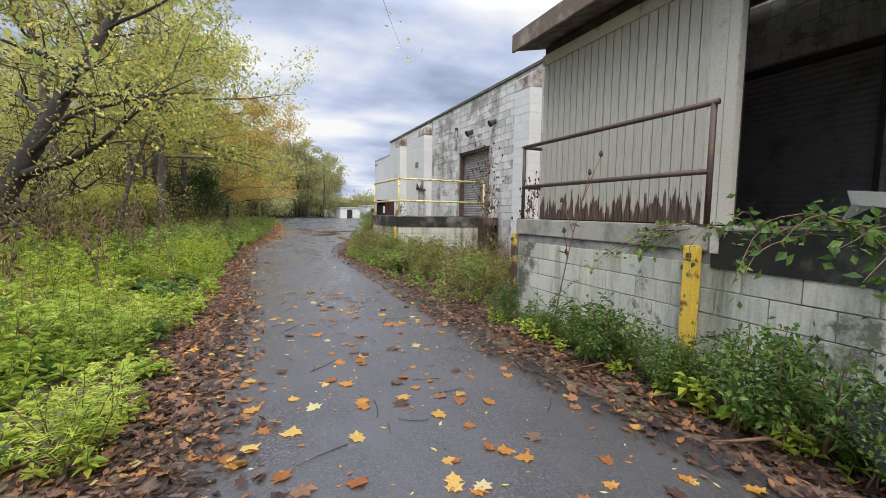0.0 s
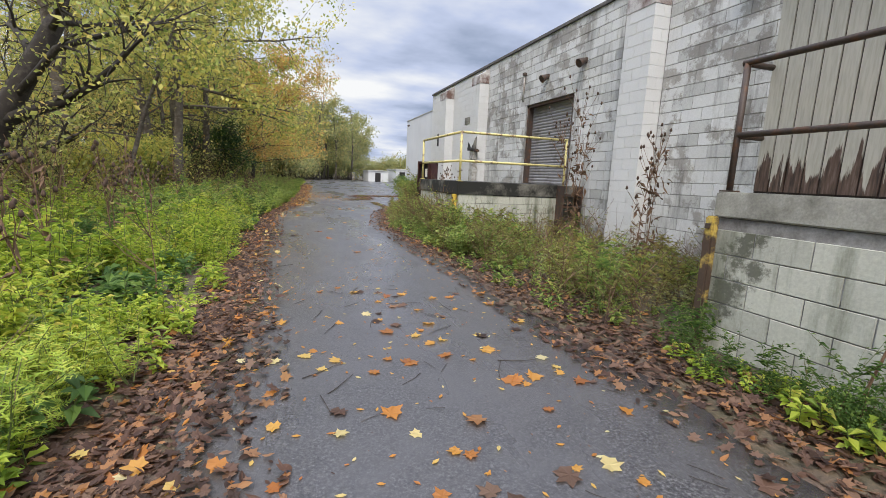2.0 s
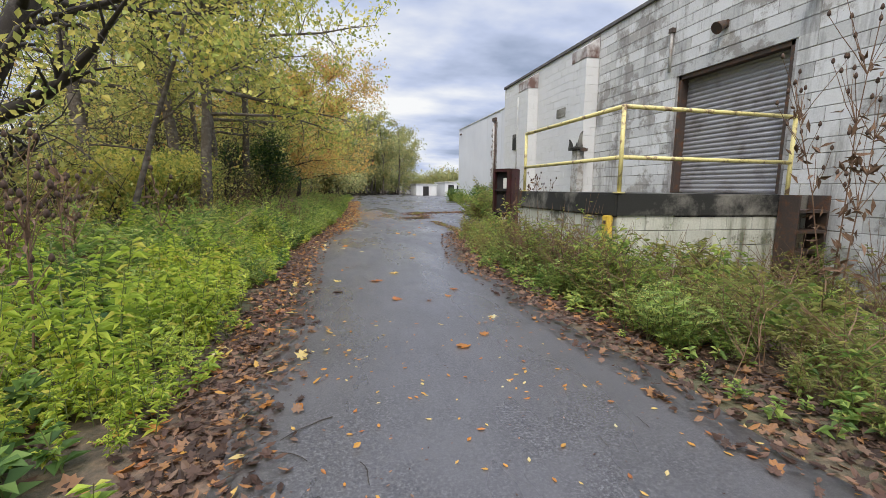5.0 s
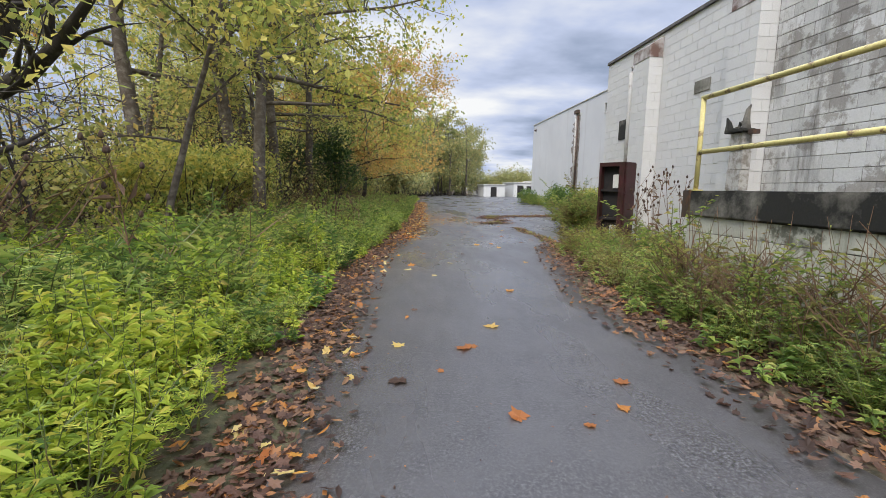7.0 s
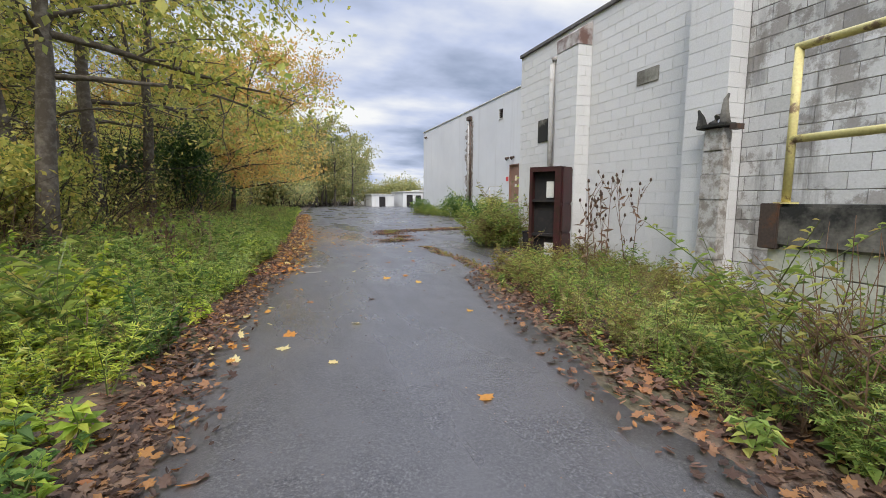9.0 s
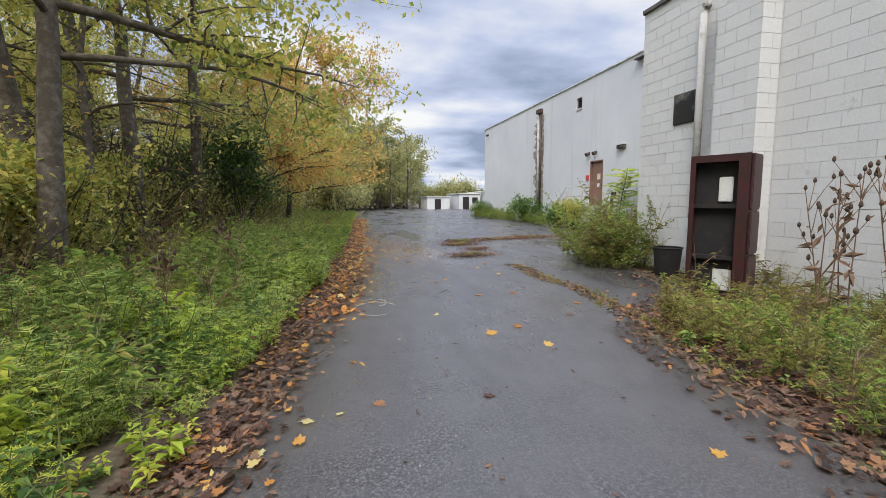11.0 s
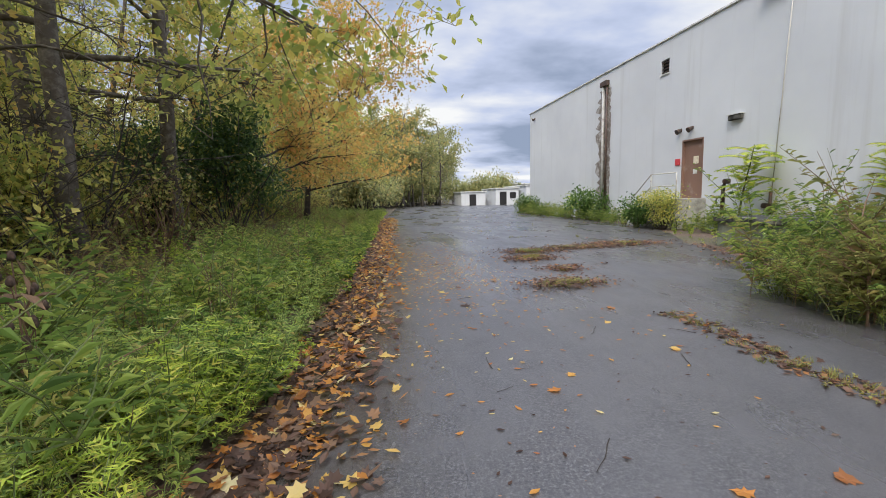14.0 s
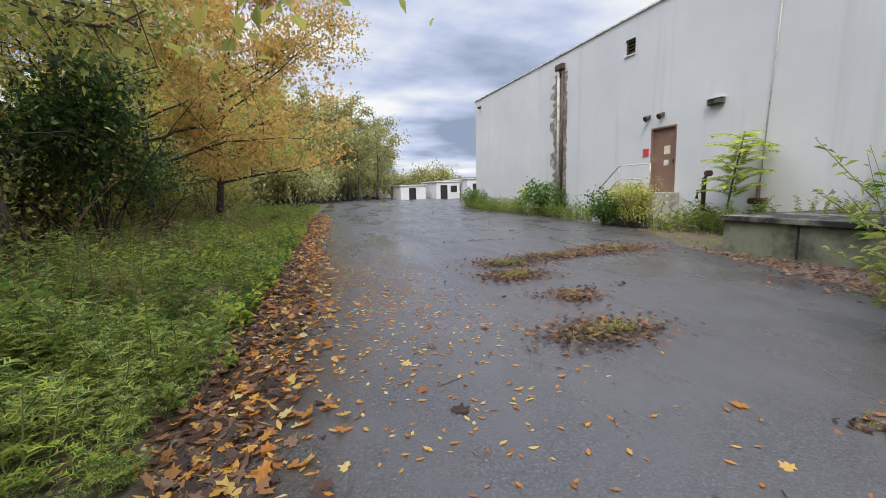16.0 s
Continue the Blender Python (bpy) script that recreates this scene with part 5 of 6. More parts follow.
patch("mugwort_bank", "feathery deep green mugwort along the verge", PLUME + MUGWORT, MIX_M, 73, 1300, verge(13.5, 30, 0.32, 2.9), (0.45, 1.2), clumped(9, -0.04))
patch("mugwort_bank", "bright young mugwort tips beside the road", PLUME, MIX_W, 69, 420, verge(12, 26, 0.32, 2.0), (0.4, 0.95), clumped(15, 0.0))
patch("mugwort_bank", "green herbs among mugwort along the verge", BROAD + GOLDENROD[3:], [GREEN_STEM, LEAF_DEEP], 79, 2000, verge(13, 36, 0.28, 3.4), (0.5, 1.1), clumped(13, -0.06))
patch("mugwort_bank", "fading brownish weeds among the mugwort", MUGWORT + STALKS, MIX_D, 99, 420, verge(16, 34, 0.5, 4.0), (0.4, 0.85), clumped(17, 0.0))
patch("mugwort_bank", "dull green weeds on the far verge", MUGWORT, MIX_M, 74, 700, verge(30, 62, 0.4, 3.8), (0.5, 0.9))
patch("ground_herbs", "low broad-leaved herbs beside the leaf litter", BROAD, MIX_W, 75, 4200, verge(0, 40, 0.25, 2.6), (0.5, 1.2), clumped(3, -0.12))
patch("ground_herbs", "scattered bright herbs in the leaf litter", BROAD + PLUME, MIX_W, 66, 620, verge(1, 8, 0.3, 1.5), (0.45, 1.0), clumped(31, -0.1))
patch("ground_herbs", "deep green low herbs under the goldenrod", BROAD, [GREEN_STEM, LEAF_DEEP], 80, 2200, verge(0, 20, 0.6, 5.5), (0.7, 1.4), clumped(7, -0.1))
patch("ground_herbs", "dark and light herbs filling the verge beside the lot", BROAD + PLUME, MIX_M, 65, 900, verge(19.5, 28, 0.35, 2.6), (0.5, 1.05))
patch("grass", "short pale grass on the far verge", GRASS, [GREEN_STEM, LEAF_WEED], 76, 900, verge(34, 62, 0.35, 3.4), (0.6, 1.1))
patch("dead_stalks", "brown dead weed stalks standing in the verge", STALKS, MIX_D, 77, 520, verge(4, 40, 0.7, 5.5), (0.5, 1.1))
patch("shade_herbs", "dark undergrowth herbs under the trees", BROAD + MUGWORT, MIX_M, 78, 1100, verge(6, 60, 3.8, 12), (0.7, 1.3))
# right-hand shoulder
patch("dock_weeds", "lush green weeds at foot of the near dock", MUGWORT + BROAD, [GREEN_STEM, LEAF_DEEP], 81, 280, shoulder(0, 7.6, 0.5, 0.95), (0.4, 0.85), clear)
patch("dock_weeds", "broad bright leaves at foot of the near dock", BROAD, MIX_W, 82, 150, shoulder(0.5, 7.4, 0.4, 0.9), (0.7, 1.3), clear)
patch("wall_weeds", "fading olive weeds between road and block wall", MUGWORT + PLUME, MIX_D, 83, 460, shoulder(7.8, 13.6, 0.6, 3.9), (0.4, 0.85), lambda x, y: clear(x, y) & clumped(21, -0.1)(x, y))
patch("wall_weeds", "green weeds between road and block wall", PLUME + MUGWORT, MIX_M, 84, 230, shoulder(7.8, 13.4, 0.6, 3.9), (0.5, 1.0), lambda x, y: clear(x, y) & clumped(25, -0.05)(x, y))
patch("wall_weeds", "brown dead twigs among the weeds by the wall", STALKS, MIX_D, 96, 260, shoulder(7.8, 13.4, 0.5, 3.9), (0.45, 0.95), clear)
patch("dock_weeds", "tall green goldenrod in front of the far dock", TALL_HERB, MIX_M, 85, 64, shoulder(12.4, 16.2, 0.6, 1.05), (0.55, 0.95), clear)
patch("dock_weeds", "low green herbs at foot of the far dock", PLUME + BROAD, MIX_M, 98, 230, shoulder(11.6, 17.0, 0.4, 1.05), (0.55, 1.1), clear)
patch("dock_weeds", "dead brown stalks in front of the far dock", STALKS, MIX_D, 86, 210, shoulder(12.6, 15.8, 0.6, 1.05), (0.6, 1.15), clear)
patch("wall_weeds", "mixed green weeds beyond the far dock", MUGWORT + PLUME + GOLDENROD, MIX_M, 87, 320, shoulder(16.4, 21.2, 0.4, 3.2), (0.35, 0.8), clear)
patch("wall_weeds", "olive weeds beyond the far dock", MUGWORT + PLUME + STALKS, MIX_D, 88, 420, shoulder(16.4, 22.0, 0.3, 2.6), (0.35, 0.75), clear)
patch("ground_herbs", "low herbs along the road's right edge", BROAD, MIX_M, 89, 420, shoulder(8, 27, 0.2, 1.4), (0.4, 1.0), clear)
patch("corner_weeds", "feathery pale green goldenrod past the corner", TALL_HERB + PLUME, MIX_M, 68, 90, lambda r, n: (r.uniform(4.7, 6.4, n), r.uniform(24.0, 26.0, n)), (0.6, 1.15), lambda x, y: ~((y < 25) & (x > WX - 0.15)))
patch("corner_weeds", "tall yellowing goldenrod past the warehouse corner", MUGWORT + TALL_HERB + STALKS, MIX_D, 90, 120, lambda r, n: (r.uniform(4.5, 6.4, n), r.uniform(23.0, 25.9, n)), (0.6, 1.2), lambda x, y: ~((y < 25) & (x > WX - 0.15)) & (x > 4.2 + 0.4 * np.sin(y * 2.3)) & (y > 24.3 - 0.3 * (x > 5.2)))
patch("corner_weeds", "green goldenrod past the warehouse corner", PLUME + TALL_HERB, MIX_M, 91, 120, lambda r, n: (r.uniform(4.4, 6.8, n), r.uniform(23.2, 26.2, n)), (0.5, 1.0), lambda x, y: ~((y < 25) & (x > WX - 0.15)) & (x > 4.5) & (y > 24.2))
patch("hall_weeds", "weeds along the foot of the white hall", MUGWORT + GOLDENROD, MIX_M, 92, 520, lambda r, n: (r.uniform(10.1, 11.4, n), r.uniform(30.6, 52, n)), (0.5, 1.3), lambda x, y: ~((x > 10.2) & (y > 34.7) & (y < 37.8)))
patch("hall_weeds", "rough yellow-green weeds round the platform", GOLDENROD + BROAD, MIX_W, 93, 330, lambda r, n: (r.uniform(5.5, 11.4, n), r.uniform(25.5, 34.5, n)), (0.25, 0.6), lambda x, y: ~((x > 8.0) & (y < 30.5)) & (x > road_right(y) + 0.2) & ~((y > 27) & (y < 30.6) & (x > 6.2)))
patch("crack_weeds", "tufts of weed in cracks of the lot", BROAD + GOLDENROD, MIX_D, 94, 2600, lambda r, n: (r.uniform(2.6, 10.5, n), r.uniform(27, 52, n)), (0.2, 0.42), lambda x, y: (np.abs(np.sin(y * 1.15 + 0.5 * x + 0.7 * np.sin(0.9 * x))) < 0.10) & (x > 2.4) & (np.sin(x * 1.9 + y * 0.7) > -0.3))
patch("hall_weeds", "weeds on top of the platform", GOLDENROD, MIX_D, 95, 90, lambda r, n: (r.uniform(9.4, 11.2, n), r.uniform(26.4, 30.2, n)), (0.5, 0.9)).location.z = 0.68
bush(SHRUB_Y, pose(10.0, 34.9, 0, 0, 0, 30) @ Matrix.Scale(0.75, 4), "dense yellow-green bush in front of the stoop")
bush(SHRUB_G, pose(9.8, 36.2, 0, 0, 0, 80) @ Matrix.Scale(0.95, 4), "green bush by the stoop")
bush(SHRUB_G, pose(10.8, 41.6, 0, 0, 0, 10) @ Matrix.Scale(1.3, 4), "green vine bush at foot of the downpipe")
bush(SHRUB_G, pose(10.9, 50.6, 0, 0, 0, 10) @ Matrix.Scale(1.1, 4), "green bush at the far corner of the hall")
patch("dock_weeds", "upright feathery green shoots against the dock wall", TALL_HERB + PLUME, [GREEN_STEM, LEAF_DEEP], 67, 34, shoulder(1.5, 7.2, 0.5, 0.85), (0.4, 0.75), lambda x, y: x < 2.75)
SHRUB_D = bush_mesh(37, 0.9, 0.55, 0.95, 2200, 0.065, LEAF_DEEP, STALK, 9, 14)
for y, s in ((2.2, 0.85), (3.1, 0.62), (3.7, 0.8), (4.5, 0.5), (5.2, 0.62), (6.2, 0.35)):
    bush(SHRUB_D, pose(2.55, y, 0, 0, 0, 80 + y * 13) @ Matrix.Scale(s * 0.85, 4), "dark green bramble against the dock wall", "brambles by the dock")


def sumac(m, s=1.0):
    """Young tree of heaven: a bare stem with long drooping fronds of paired leaflets."""
    rng = np.random.default_rng(101)
    t = thing("tree_of_heaven", "young tree-of-heaven with long pale green fronds", "sapling")
    sp, sr = branch(rng, (0, 0, -0.05), (0.05, 0, 1), 2.3, 0.03, 0.012, 5, 0.1)
    tube("stem", sp, sr, GREEN_STEM, t, n=7)
    pcs = []
    for i in range(30):
        a = i * 2.4
        b, _ = branch(rng, sp[2 + i // 10] + (sp[3 + i // 10] - sp[2 + i // 10]) * (i % 10) / 10, (math.cos(a), math.sin(a), rng.uniform(0.3, 0.9)), 0.72, 0.006, 0.002, 6, 0.1, 0.12)
        pcs.append((*tube_np(b, np.linspace(0.006, 0.002, 7), 3, False), 0))
        for k in range(1, 7):
            dr = b[k] - b[k - 1]
            sd = np.cross(dr, [0, 0, 1.0])
            sd /= np.linalg.norm(sd) + 1e-9
            for sg in (-1, 1):
                for off in (0, 0.5):
                    p = b[k - 1] + dr * off
                    tip = p + sd * sg * 0.17 + dr * 0.4 + [0, 0, -0.05]
                    q = (p + tip) / 2
                    w = dr / np.linalg.norm(dr) * 0.032
                    pcs.append((np.array([p, q + w, tip, q - w]), np.array([[0, 1, 2], [0, 2, 3]]), 1))
    ob = new("foliage", mesh_np("foliage", *joined(pcs), [GREEN_STEM, LEAF_WEED]))
    ob.parent = t
    t.matrix_basis = m


sumac(pose(10.5, 32.4, 0) @ Matrix.Scale(1.15, 4))
sumac(pose(10.9, 29.0, 0.68, 0, 0, 50) @ Matrix.Scale(0.7, 4))
sumac(pose(10.7, 43.5, 0, 0, 0, 120) @ Matrix.Scale(0.6, 4))


def teasel(x, y, h, label, group, seed, heads=9, dead=14):
    rng = np.random.default_rng(seed)
    t = thing("teasel", label, "dead plant", group)
    sp, sr = branch(rng, (0, 0, -0.05), (rng.normal(0, 0.06), rng.normal(0, 0.06), 1), h, 0.009, 0.004, 6, 0.06)
    pcs, hd = [(*tube_np(sp, sr, 5), 0)], [sp[-1]]
    for i in range(heads):
        k = rng.integers(3, 6)
        a = rng.uniform(0, 6.28)
        b, br = branch(rng, sp[k], (math.cos(a) * 0.5, math.sin(a) * 0.5, 1), h * rng.uniform(0.12, 0.3), 0.005, 0.003, 3, 0.15)
        pcs.append((*tube_np(b, br, 4), 0))
        hd.append(b[-1])
    dl = leaf_cards(rng, sp[rng.integers(0, 6, dead)] + rng.normal(0, 0.02 + dead * 0.0008, (dead, 3)) + [0, 0, 0.1], 0.15, 0.3)
    pcs.append((*dl, 0))
    ob = new("stalk", mesh_np("stalk", *joined(pcs), [STALK]))
    ob.parent = t
    for p in hd:
        V, F = tube_np([p, p + [0, 0, 0.015], p + [0, 0, 0.04], p + [0, 0, 0.06]], [0.010, 0.020, 0.017, 0.006], 6)
        ob = new("seed_head", mesh_np("seed_head", V, F, np.zeros(len(F)), [SEED], True))
        ob.parent = t
    t.matrix_basis = pose(x, y, float(ground_z(np.float64(x), np.float64(y))))


trng = random.Random(7)
for i in range(15):
    yy = trng.uniform(8.5, 17)
    teasel(-2.2 - trng.random() * 2.2, yy, trng.uniform(1.2, 1.75), "dead brown teasel standing in the green verge", "teasels on the verge", 200 + i)
for i, (x, y, h) in enumerate(((5.1, 12.55, 3.1), (5.2, 12.7, 2.7), (5.0, 12.4, 2.3), (4.9, 10.3, 2.2), (4.8, 10.4, 1.8))):
    teasel(x, y, h, "tall dead brown teasel against the block wall", "teasels by the wall", 230 + i, 14, 70)
teasel(2.6, 6.3, 1.9, "slender dead teasel rising before the dock", "teasels by the wall", 239, 3, 5)
for i in range(7):
    teasel(trng.uniform(4.3, 5.4), trng.uniform(19.6, 21.0), trng.uniform(1.2, 1.75), "dead teasel before the white block wall", "teasels by the white wall", 240 + i, 6)
for i in range(5):
    teasel(trng.uniform(-2.6, -1.6), trng.uniform(21.5, 24), trng.uniform(0.8, 1.1), "dead teasel among mugwort", "teasels on the verge", 250 + i, 7)

# ---- fallen leaves and twigs ----


def maple_leaf(seed, size):
    """A five-lobed curled leaf lying flat."""
    rng = np.random.default_rng(seed)
    ang = np.radians([-90, -62, -30, -8, 18, 45, 68, 90, 112, 135, 162, 188, 210, 242])
    rad = np.array([0.25, 0.66, 0.52, 0.84, 0.62, 0.92, 0.66, 1.05, 0.66, 0.92, 0.62, 0.84, 0.52, 0.66]) * rng.uniform(0.82, 1.14, 14)
    pts = np.stack([rad * np.cos(ang), rad * np.sin(ang), 0.16 * rad ** 2 * rng.uniform(-0.3, 1.8, 14)], -1) * size * 0.5
    V = np.concatenate([[[0, 0, 0]], pts])
    V[:, 2] += 0.006
    k = np.arange(14)
    return V, np.stack([np.zeros(14, int), 1 + k, 1 + (k + 1) % 14], -1), np.zeros(14, int)


def oval_leaf(seed, size):
    rng = np.random.default_rng(seed)
    c = rng.uniform(-0.1, 0.3)
    V = np.array([[0, -0.5, 0.02], [0.22, -0.1, c * 0.5], [0.16, 0.25, c * 0.4], [0, 0.55, 0.08], [-0.17, 0.22, c * 0.4], [-0.22, -0.12, c * 0.5], [0, 0.02, 0]]) * size
    V[:, 2] += 0.006
    return V, np.array([[6, i, (i + 1) % 6] for i in range(6)]), np.zeros(6, int)


LEAVES = [maple_leaf(s, 0.115) for s in range(300, 304)] + [oval_leaf(s, 0.085) for s in range(304, 308)]
SMALL = [oval_leaf(s, 0.06) for s in range(310, 314)]


def litter(name, label, templates, mat, seed, n, area, size, lift=0.03, keep=None, tilt=0.3):
    rng = np.random.default_rng(seed)
    x, y = area(rng, n)
    if keep is not None:
        k = keep(x, y)
        x, y = x[k], y[k]
    z = np.maximum(ground_z(x, y), np.where((x > road_left(y)) & (x < road_right(y)), 0.012, -0.02)) + rng.random(len(x)) * lift
    V, F, M = scatter(templates, rng, np.stack([x, y, z], -1), rng.uniform(*size, len(x)), tilt)
    tagged(new(name, mesh_np(name, V, F, M, [mat])), label, "fallen leaves", kind="stuff")


def edge_l(y0, y1, a, b):
    def f(rng, n):
        y = rng.uniform(y0, y1, n)
        return road_left(y) + a + (b - a) * np.clip(rng.normal(0.5, 0.2, n), 0, 1), y
    return f


def edge_r(y0, y1, a, b):
    def f(rng, n):
        y = rng.uniform(y0, y1, n)
        return road_right(y) + a + (b - a) * np.clip(rng.normal(0.5, 0.22, n), 0, 1), y
    return f


litter("leaf_litter", "brown fallen leaves along the road's edge", LEAVES, LITTER, 401, 8500, edge_l(0.5, 9, -1.0, 0.42), (0.4, 0.85))
litter("leaf_litter", "brown fallen leaves in a narrow strip by the asphalt", LEAVES, LITTER, 413, 7000, edge_l(8.5, 22.5, -0.62, 0.3), (0.38, 0.8))
litter("leaf_litter", "orange fallen leaves along the road's edge", LEAVES, LITTER_GOLD, 402, 520, edge_l(0.5, 22, -0.9, 0.6), (0.5, 1.1))
litter("leaf_litter", "brown and orange leaves along the far verge", LEAVES, LITTER, 403, 8000, edge_l(22, 50, -0.75, 0.5), (0.6, 1.1))
litter("leaf_litter", "orange leaves along the far verge", LEAVES, LITTER_GOLD, 404, 3000, edge_l(22, 50, -0.6, 0.6), (0.6, 1.1))
litter("leaf_litter", "dark brown leaves below the docks and walls", LEAVES, LITTER, 405, 15000, edge_r(0.0, 22, -0.28, 1.25), (0.42, 0.9), keep=clear)
litter("leaf_litter", "brown leaves by the lot's edge", LEAVES, LITTER, 406, 1900, edge_r(21, 31, -0.5, 1.4), (0.5, 0.95), keep=lambda x, y: ~((x > 8) & (y > 26)))


def seam(r, n):
    """A crooked joint between road and apron."""
    y = r.uniform(19.4, 25.3, n)
    return 2.75 + 0.42 * np.clip((y - 19.4) / 2.6, 0, 1) + 0.05 * np.sin(y * 3.1) + r.normal(0, 0.09, n), y


litter("leaf_litter", "damp leaves gathered along a joint in the asphalt", LEAVES, LITTER, 414, 1000, seam, (0.4, 0.8), 0.012)
patch("crack_weeds", "yellowing moss and grass along a joint in the asphalt", GRASS + BROAD, MIX_D, 97, 380, seam, (0.14, 0.34))
litter("leaf_litter", "brown leaves under the weeds of the verge", LEAVES, LITTER, 407, 9000, verge(1, 36, 0.55, 5.0), (0.6, 1.1))
litter("leaf_scatter", "small pale leaves stuck to damp asphalt", SMALL, LITTER_GOLD, 408, 620, lambda r, n: (r.uniform(-0.8, 1.9, n), r.uniform(2.5, 13, n)), (0.4, 0.85), 0.0, tilt=0.05)
litter("leaf_scatter", "small yellow leaves spread over the wet road", SMALL, LITTER_GOLD, 409, 2400, lambda r, n: (0.9 + r.normal(0, 0.75, n), 29.5 + r.normal(0, 2.4, n)), (0.5, 1.1), 0.0, tilt=0.05)
litter("leaf_scatter", "brown leaves caught in cracks of the lot", LEAVES, LITTER, 411, 14000, lambda r, n: (r.uniform(2.4, 10.5, n), r.uniform(27, 52, n)), (0.4, 0.8), 0.01, keep=lambda x, y: np.abs(np.sin(y * 1.15 + 0.5 * x + 0.7 * np.sin(0.9 * x))) < 0.07 + 0.06 * np.sin(x * 2.7 + y))
litter("leaf_scatter", "leaf specks on the far asphalt", SMALL, LITTER, 410, 900, lambda r, n: (r.uniform(-0.2, 7, n), r.uniform(18, 45, n)), (0.4, 0.9), 0.0, tilt=0.05, keep=lambda x, y: (x > road_left(y)) & (x < road_right(y)))
litter("leaf_crumbs", "dark crumbs of leaf and bark on asphalt", SMALL, LITTER, 412, 2600, lambda r, n: (r.uniform(-0.9, 3.2, n), r.uniform(2.2, 34, n)), (0.12, 0.4), 0.0, tilt=0.1, keep=lambda x, y: (x > road_left(y)) & (x < road_right(y)))
# heaps of leaves and moss on the lot
for i, (cx, cy, rx, ry) in enumerate(((2.8, 27.0, 0.55, 0.28), (3.3, 28.2, 0.32, 0.24), (3.2, 29.6, 0.5, 0.32), (3.6, 30.6, 0.6, 0.3), (4.9, 31.0, 0.9, 0.3), (6.3, 31.3, 0.9, 0.35))):
    n = int(800 * rx * ry / 0.15)
    litter("leaf_heap", "low heap of brown leaves and moss on asphalt", LEAVES, LITTER, 420 + i, n, lambda r, k: (cx + r.normal(0, rx * 0.6, k), cy + r.normal(0, ry * 0.7, k)), (0.35, 0.75), 0.05)
    patch("moss_tuft", "yellow-green moss and grass in a leaf heap", GRASS + BROAD, MIX_D, 440 + i, int(120 * rx / 0.5), lambda r, k: (cx + r.normal(0, rx * 0.3, k), cy + r.normal(0, ry * 0.35, k)), (0.2, 0.42))

lr = np.random.default_rng(460)
LEAF_MESHES = [mesh_np("leaf", *maple_leaf(470 + i, 0.12 + 0.012 * i), [m]) for i, m in enumerate((LITTER_GOLD, LITTER_GOLD, LITTER, LITTER_GOLD))]
LEAF_TINTS = ["yellow-orange maple leaf lying flat on the road", "golden maple leaf lying on damp asphalt", "brown curled maple leaf on the asphalt", "pale orange maple leaf on the asphalt"]
for i in range(295):
    y = 2.9 + 7.0 * lr.random() ** 1.9 if i < 240 else lr.uniform(12, 30)
    x = lr.uniform(road_left(y) + 0.05, min(road_right(y), 3.0) - 0.1)
    k = int(lr.integers(0, 4))
    ob = tagged(new("fallen_leaf", LEAF_MESHES[k]), LEAF_TINTS[k], "leaf", "leaves on the road")
    ob.matrix_basis = pose(x, y, 0.012, lr.normal(0, 5), lr.normal(0, 5), lr.uniform(0, 360)) @ Matrix.Scale(lr.uniform(0.6, 1.25), 4)


def twig(x, y, L, seed):
    rng = np.random.default_rng(seed)
    a = rng.uniform(0, 6.28)
    p, r = branch(rng, (0, 0, 0.005), (math.cos(a), math.sin(a), 0), L, 0.006 * L / 0.3 ** 0.5, 0.002, 5, 0.25)
    p[:, 2] = 0.006 + np.abs(p[:, 2]) * 0.1
    V, F = tube_np(p, r, 5)
    ob = tagged(new("twig", mesh_np("twig", V, F, np.zeros(len(F)), [BARK_DARK])), "dark wet twig lying on the asphalt", "twig", "twigs on the road")
    ob.location = (x, y, 0.012)


for i in range(90):
    y = lr.uniform(4.5, 11.5) if i < 66 else lr.uniform(22, 30)
    twig(lr.uniform(road_left(y) + 0.1, min(road_right(y), 3.2) - 0.1), y, lr.uniform(0.08, 0.34), 500 + i)

cb = thing("wire_loop", "thin pale wire lying in a loop on the road", "wire")
cp = [(0.16 + 0.24 * math.cos(a) * (1 + 0.12 * math.sin(3 * a)), 22.25 + 0.34 * math.sin(a), 0.018) for a in np.linspace(0.3, 5.6, 40)]
tube("loop", cp, 0.0028, WIRE, cb, n=5)
tube("tail", [(0.16 + 0.16 * math.cos(a), 22.55 + 0.2 * math.sin(a), 0.02) for a in np.linspace(-1.2, 3.6, 30)], 0.0028, WIRE, cb, n=5)


# ---- vines on the near dock ----
def vine(y, z, seed, label):
    rng = np.random.default_rng(seed)
    t = thing("vine", label, "vine", "vines on the dock")
    pcs = []
    for i in range(7):
        p, r = branch(rng, (DX + 0.1, y + rng.normal(0, 0.3), z), (-0.8, rng.normal(0, 0.9), 0.5), rng.uniform(0.5, 1.0), 0.007, 0.002, 7, 0.35, 0.2)
        p[:, 0] = np.minimum(p[:, 0], DX + 0.1)
        pcs.append((*tube_np(p, r, 4, False), 0))
        pcs.append((*leaf_cards(rng, p[rng.integers(1, 8, 24)] + rng.normal(0, 0.05, (24, 3)), 0.065, 0.6), 1))
    ob = new("runner", mesh_np("runner", *joined(pcs), [STALK, LEAF_DEEP]))
    ob.parent = t


for i, (y, z) in enumerate(((4.3, 1.28), (3.7, 1.3), (3.2, 1.28), (2.6, 1.28), (1.9, 1.28))):
    vine(y, z, 600 + i, "leafy bramble vine trailing over the dock lip")

# ---- masonry blocks ----
_cache = {}


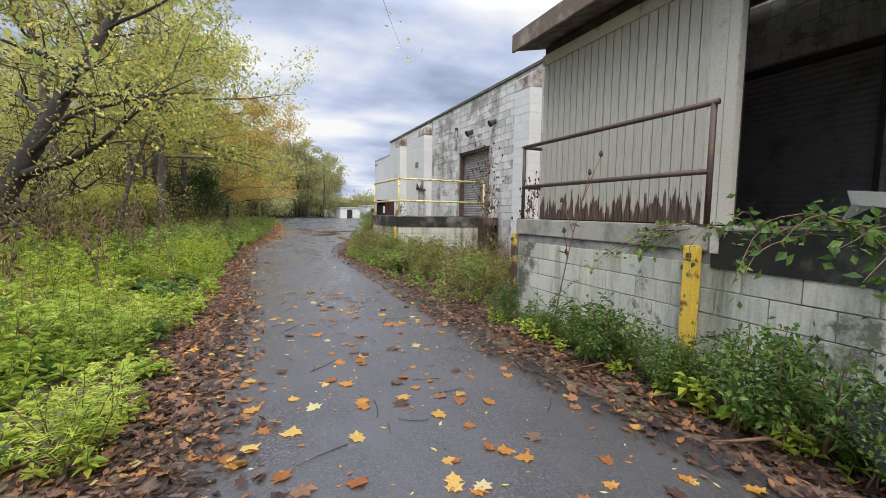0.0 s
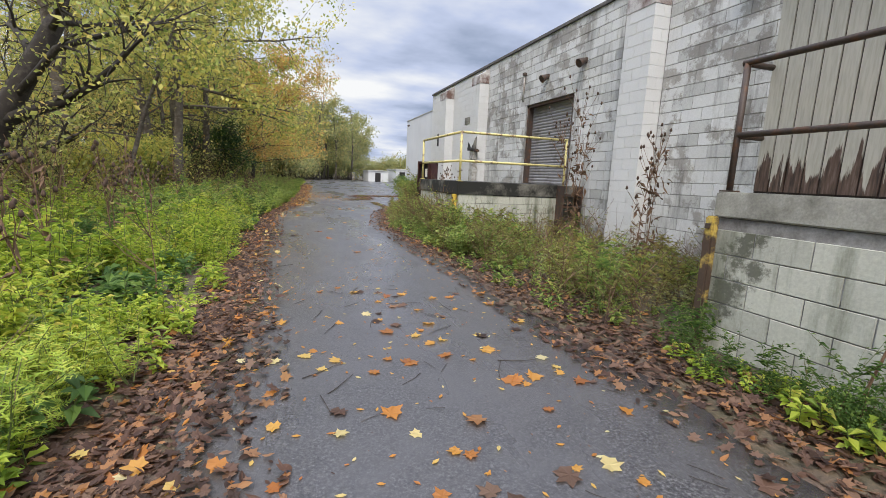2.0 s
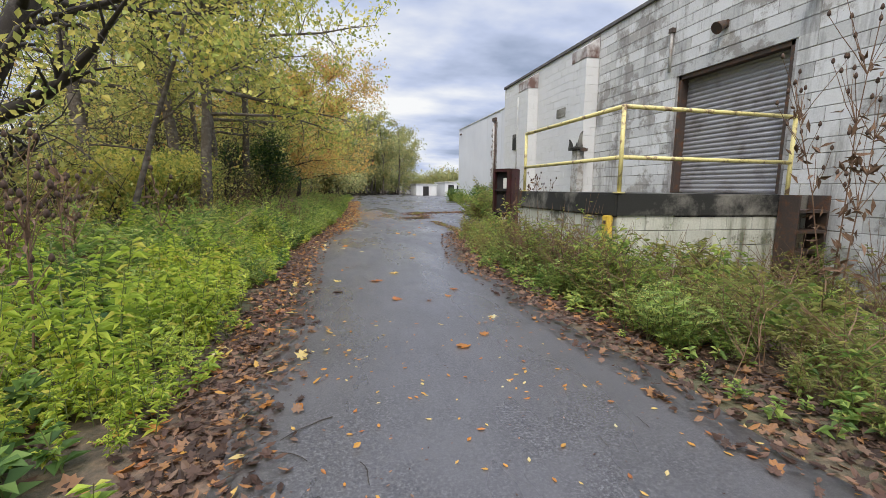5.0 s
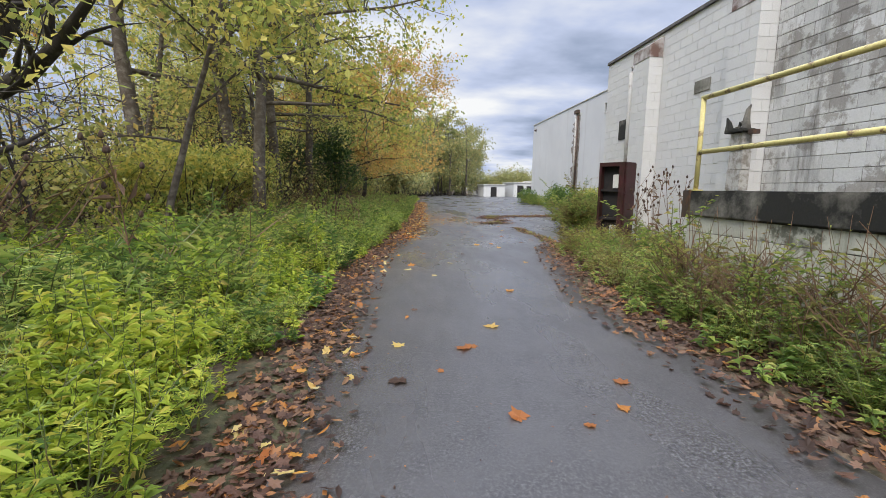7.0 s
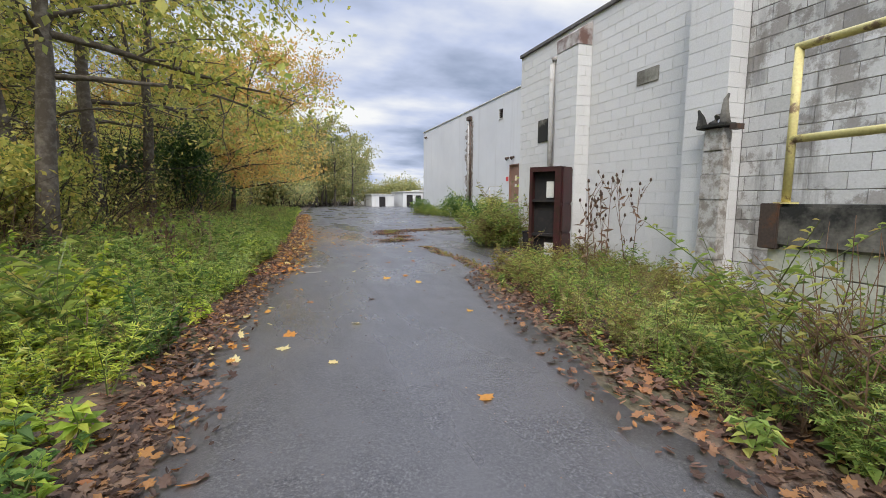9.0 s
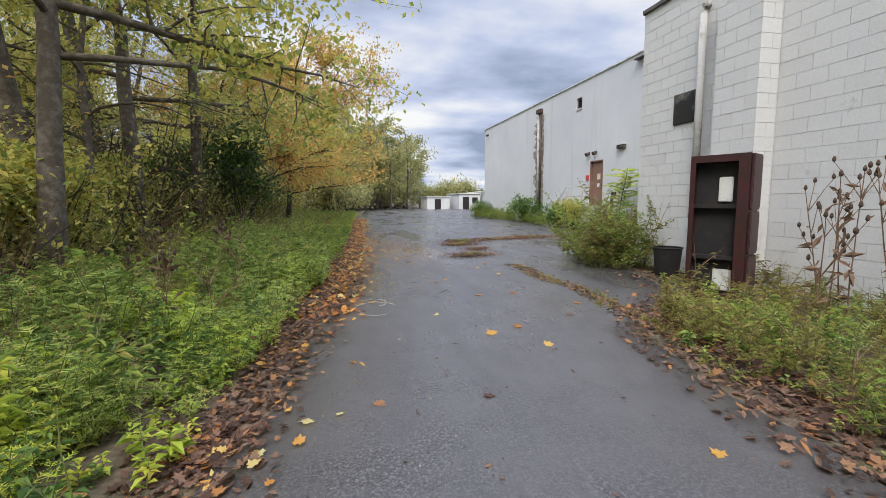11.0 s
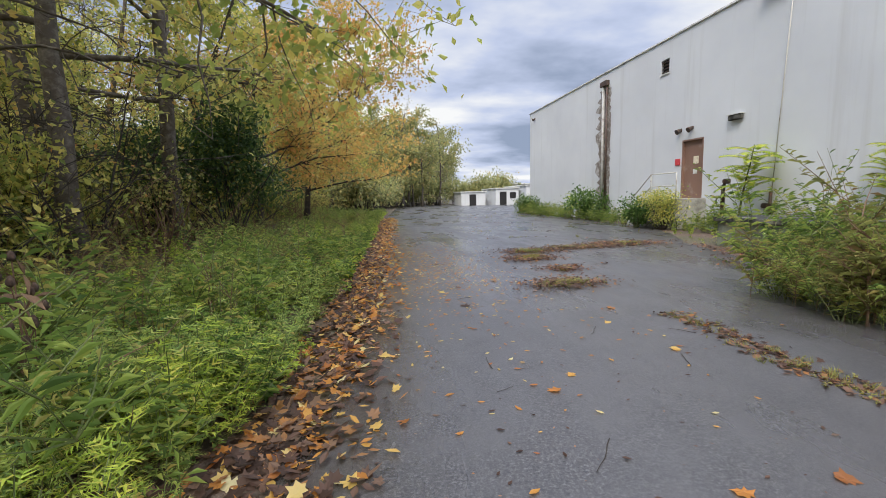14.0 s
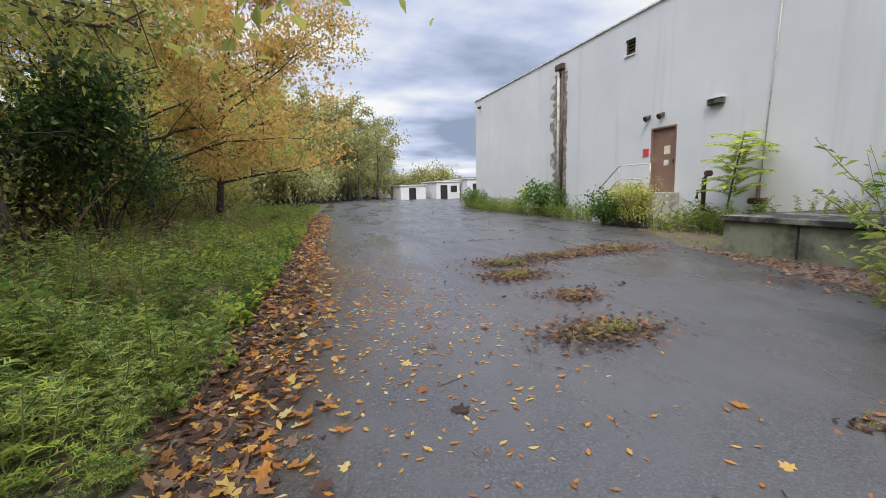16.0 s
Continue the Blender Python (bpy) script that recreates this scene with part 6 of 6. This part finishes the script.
def block_mesh(w, mat, axis):
    key = (round(w, 2), mat.name, axis)
    if key not in _cache:
        h, d, e = (0.196, 0.004, 0.002) if mat is BLOCK_WHITE else (0.192, 0.008, 0.003)
        w2 = key[0] - (0.004 if mat is BLOCK_WHITE else 0.008)
        bm = bmesh.new()
        def pt(u, o, z):
            return (-o, u, z) if axis == "x" else ((u, -o, z) if axis == "y" else (u, o, z))
        out = [bm.verts.new(pt(u, 0, z)) for u, z in ((0, 0), (w2, 0), (w2, h), (0, h))]
        inn = [bm.verts.new(pt(u, d, z)) for u, z in ((e, e), (w2 - e, e), (w2 - e, h - e), (e, h - e))]
        faces = [inn] + [[out[i], out[(i + 1) % 4], inn[(i + 1) % 4], inn[i]] for i in range(4)]
        for f in faces:
            bm.faces.new(f)
        bmesh.ops.recalc_face_normals(bm, faces=bm.faces[:])
        me = bpy.data.meshes.new("block")
        bm.to_mesh(me)
        bm.free()
        me.materials.append(mat)
        _cache[key] = me
    return _cache[key]


def lay_blocks(parent, axis, plane, u0, u1, z0, z1, holes, mat, near):
    """Courses of blocks in running bond on a wall's face; the nearest as parts, the rest joined."""
    rng = random.Random(len(parent.name) + int(u0 * 10))
    singles, rest = [], []
    rows = int((z1 - z0) / 0.2 + 0.3)
    for r in range(rows):
        z = z0 + r * 0.2
        zz = min(z + 0.2, z1 + 0.02)
        cuts = sorted([(a, b) for a, b, c, d in holes if c < z + 0.15 and d > z + 0.05])
        runs, s = [], u0
        for a, b in cuts:
            if a > s:
                runs.append((s, a))
            s = max(s, b)
        if s < u1:
            runs.append((s, u1))
        for a, b in runs:
            u = a
            first = True
            while u < b - 0.04:
                w = 0.4
                if first:
                    w = 0.4 - ((u - u0) % 0.4) - (0.2 if r % 2 else 0)
                    w = w + 0.4 if w < 0.1 else w
                    first = False
                w = min(w, b - u)
                if b - u - w < 0.08:
                    w = b - u
                (singles if near or (10.0 < u < 15.4 and z < 2.6) else rest).append((u, z, w))
                u += w
    off = {"x": lambda u, z, o: (plane - o, u, z), "y": lambda u, z, o: (u, plane - o, z), "yback": lambda u, z, o: (u, plane + o, z)}[axis]
    for k, (u, z, w) in enumerate(singles):
        if k < 320:
            ob = new("block", block_mesh(w, mat, axis))
            ob.parent = parent
            ob.location = off(u + 0.003, z + 0.003, rng.uniform(0, 0.003))
        else:
            rest.append((u, z, w))
    if rest:
        pcs = []
        for u, z, w in rest:
            me = block_mesh(w, mat, axis)
            V = np.array([v.co[:] for v in me.vertices]) + off(u + 0.0045, z + 0.0045, rng.uniform(0, 0.004))
            F = np.array([[p.vertices[0], p.vertices[i], p.vertices[i + 1]] for p in me.polygons for i in (1, 2)])
            pcs.append((V, F, 0))
        ob = new("blockwork", mesh_np("blockwork", *joined(pcs), [mat]))
        ob.parent = parent
        ob["kind"] = "stuff"


for job in BLOCK_JOBS:
    lay_blocks(*job)
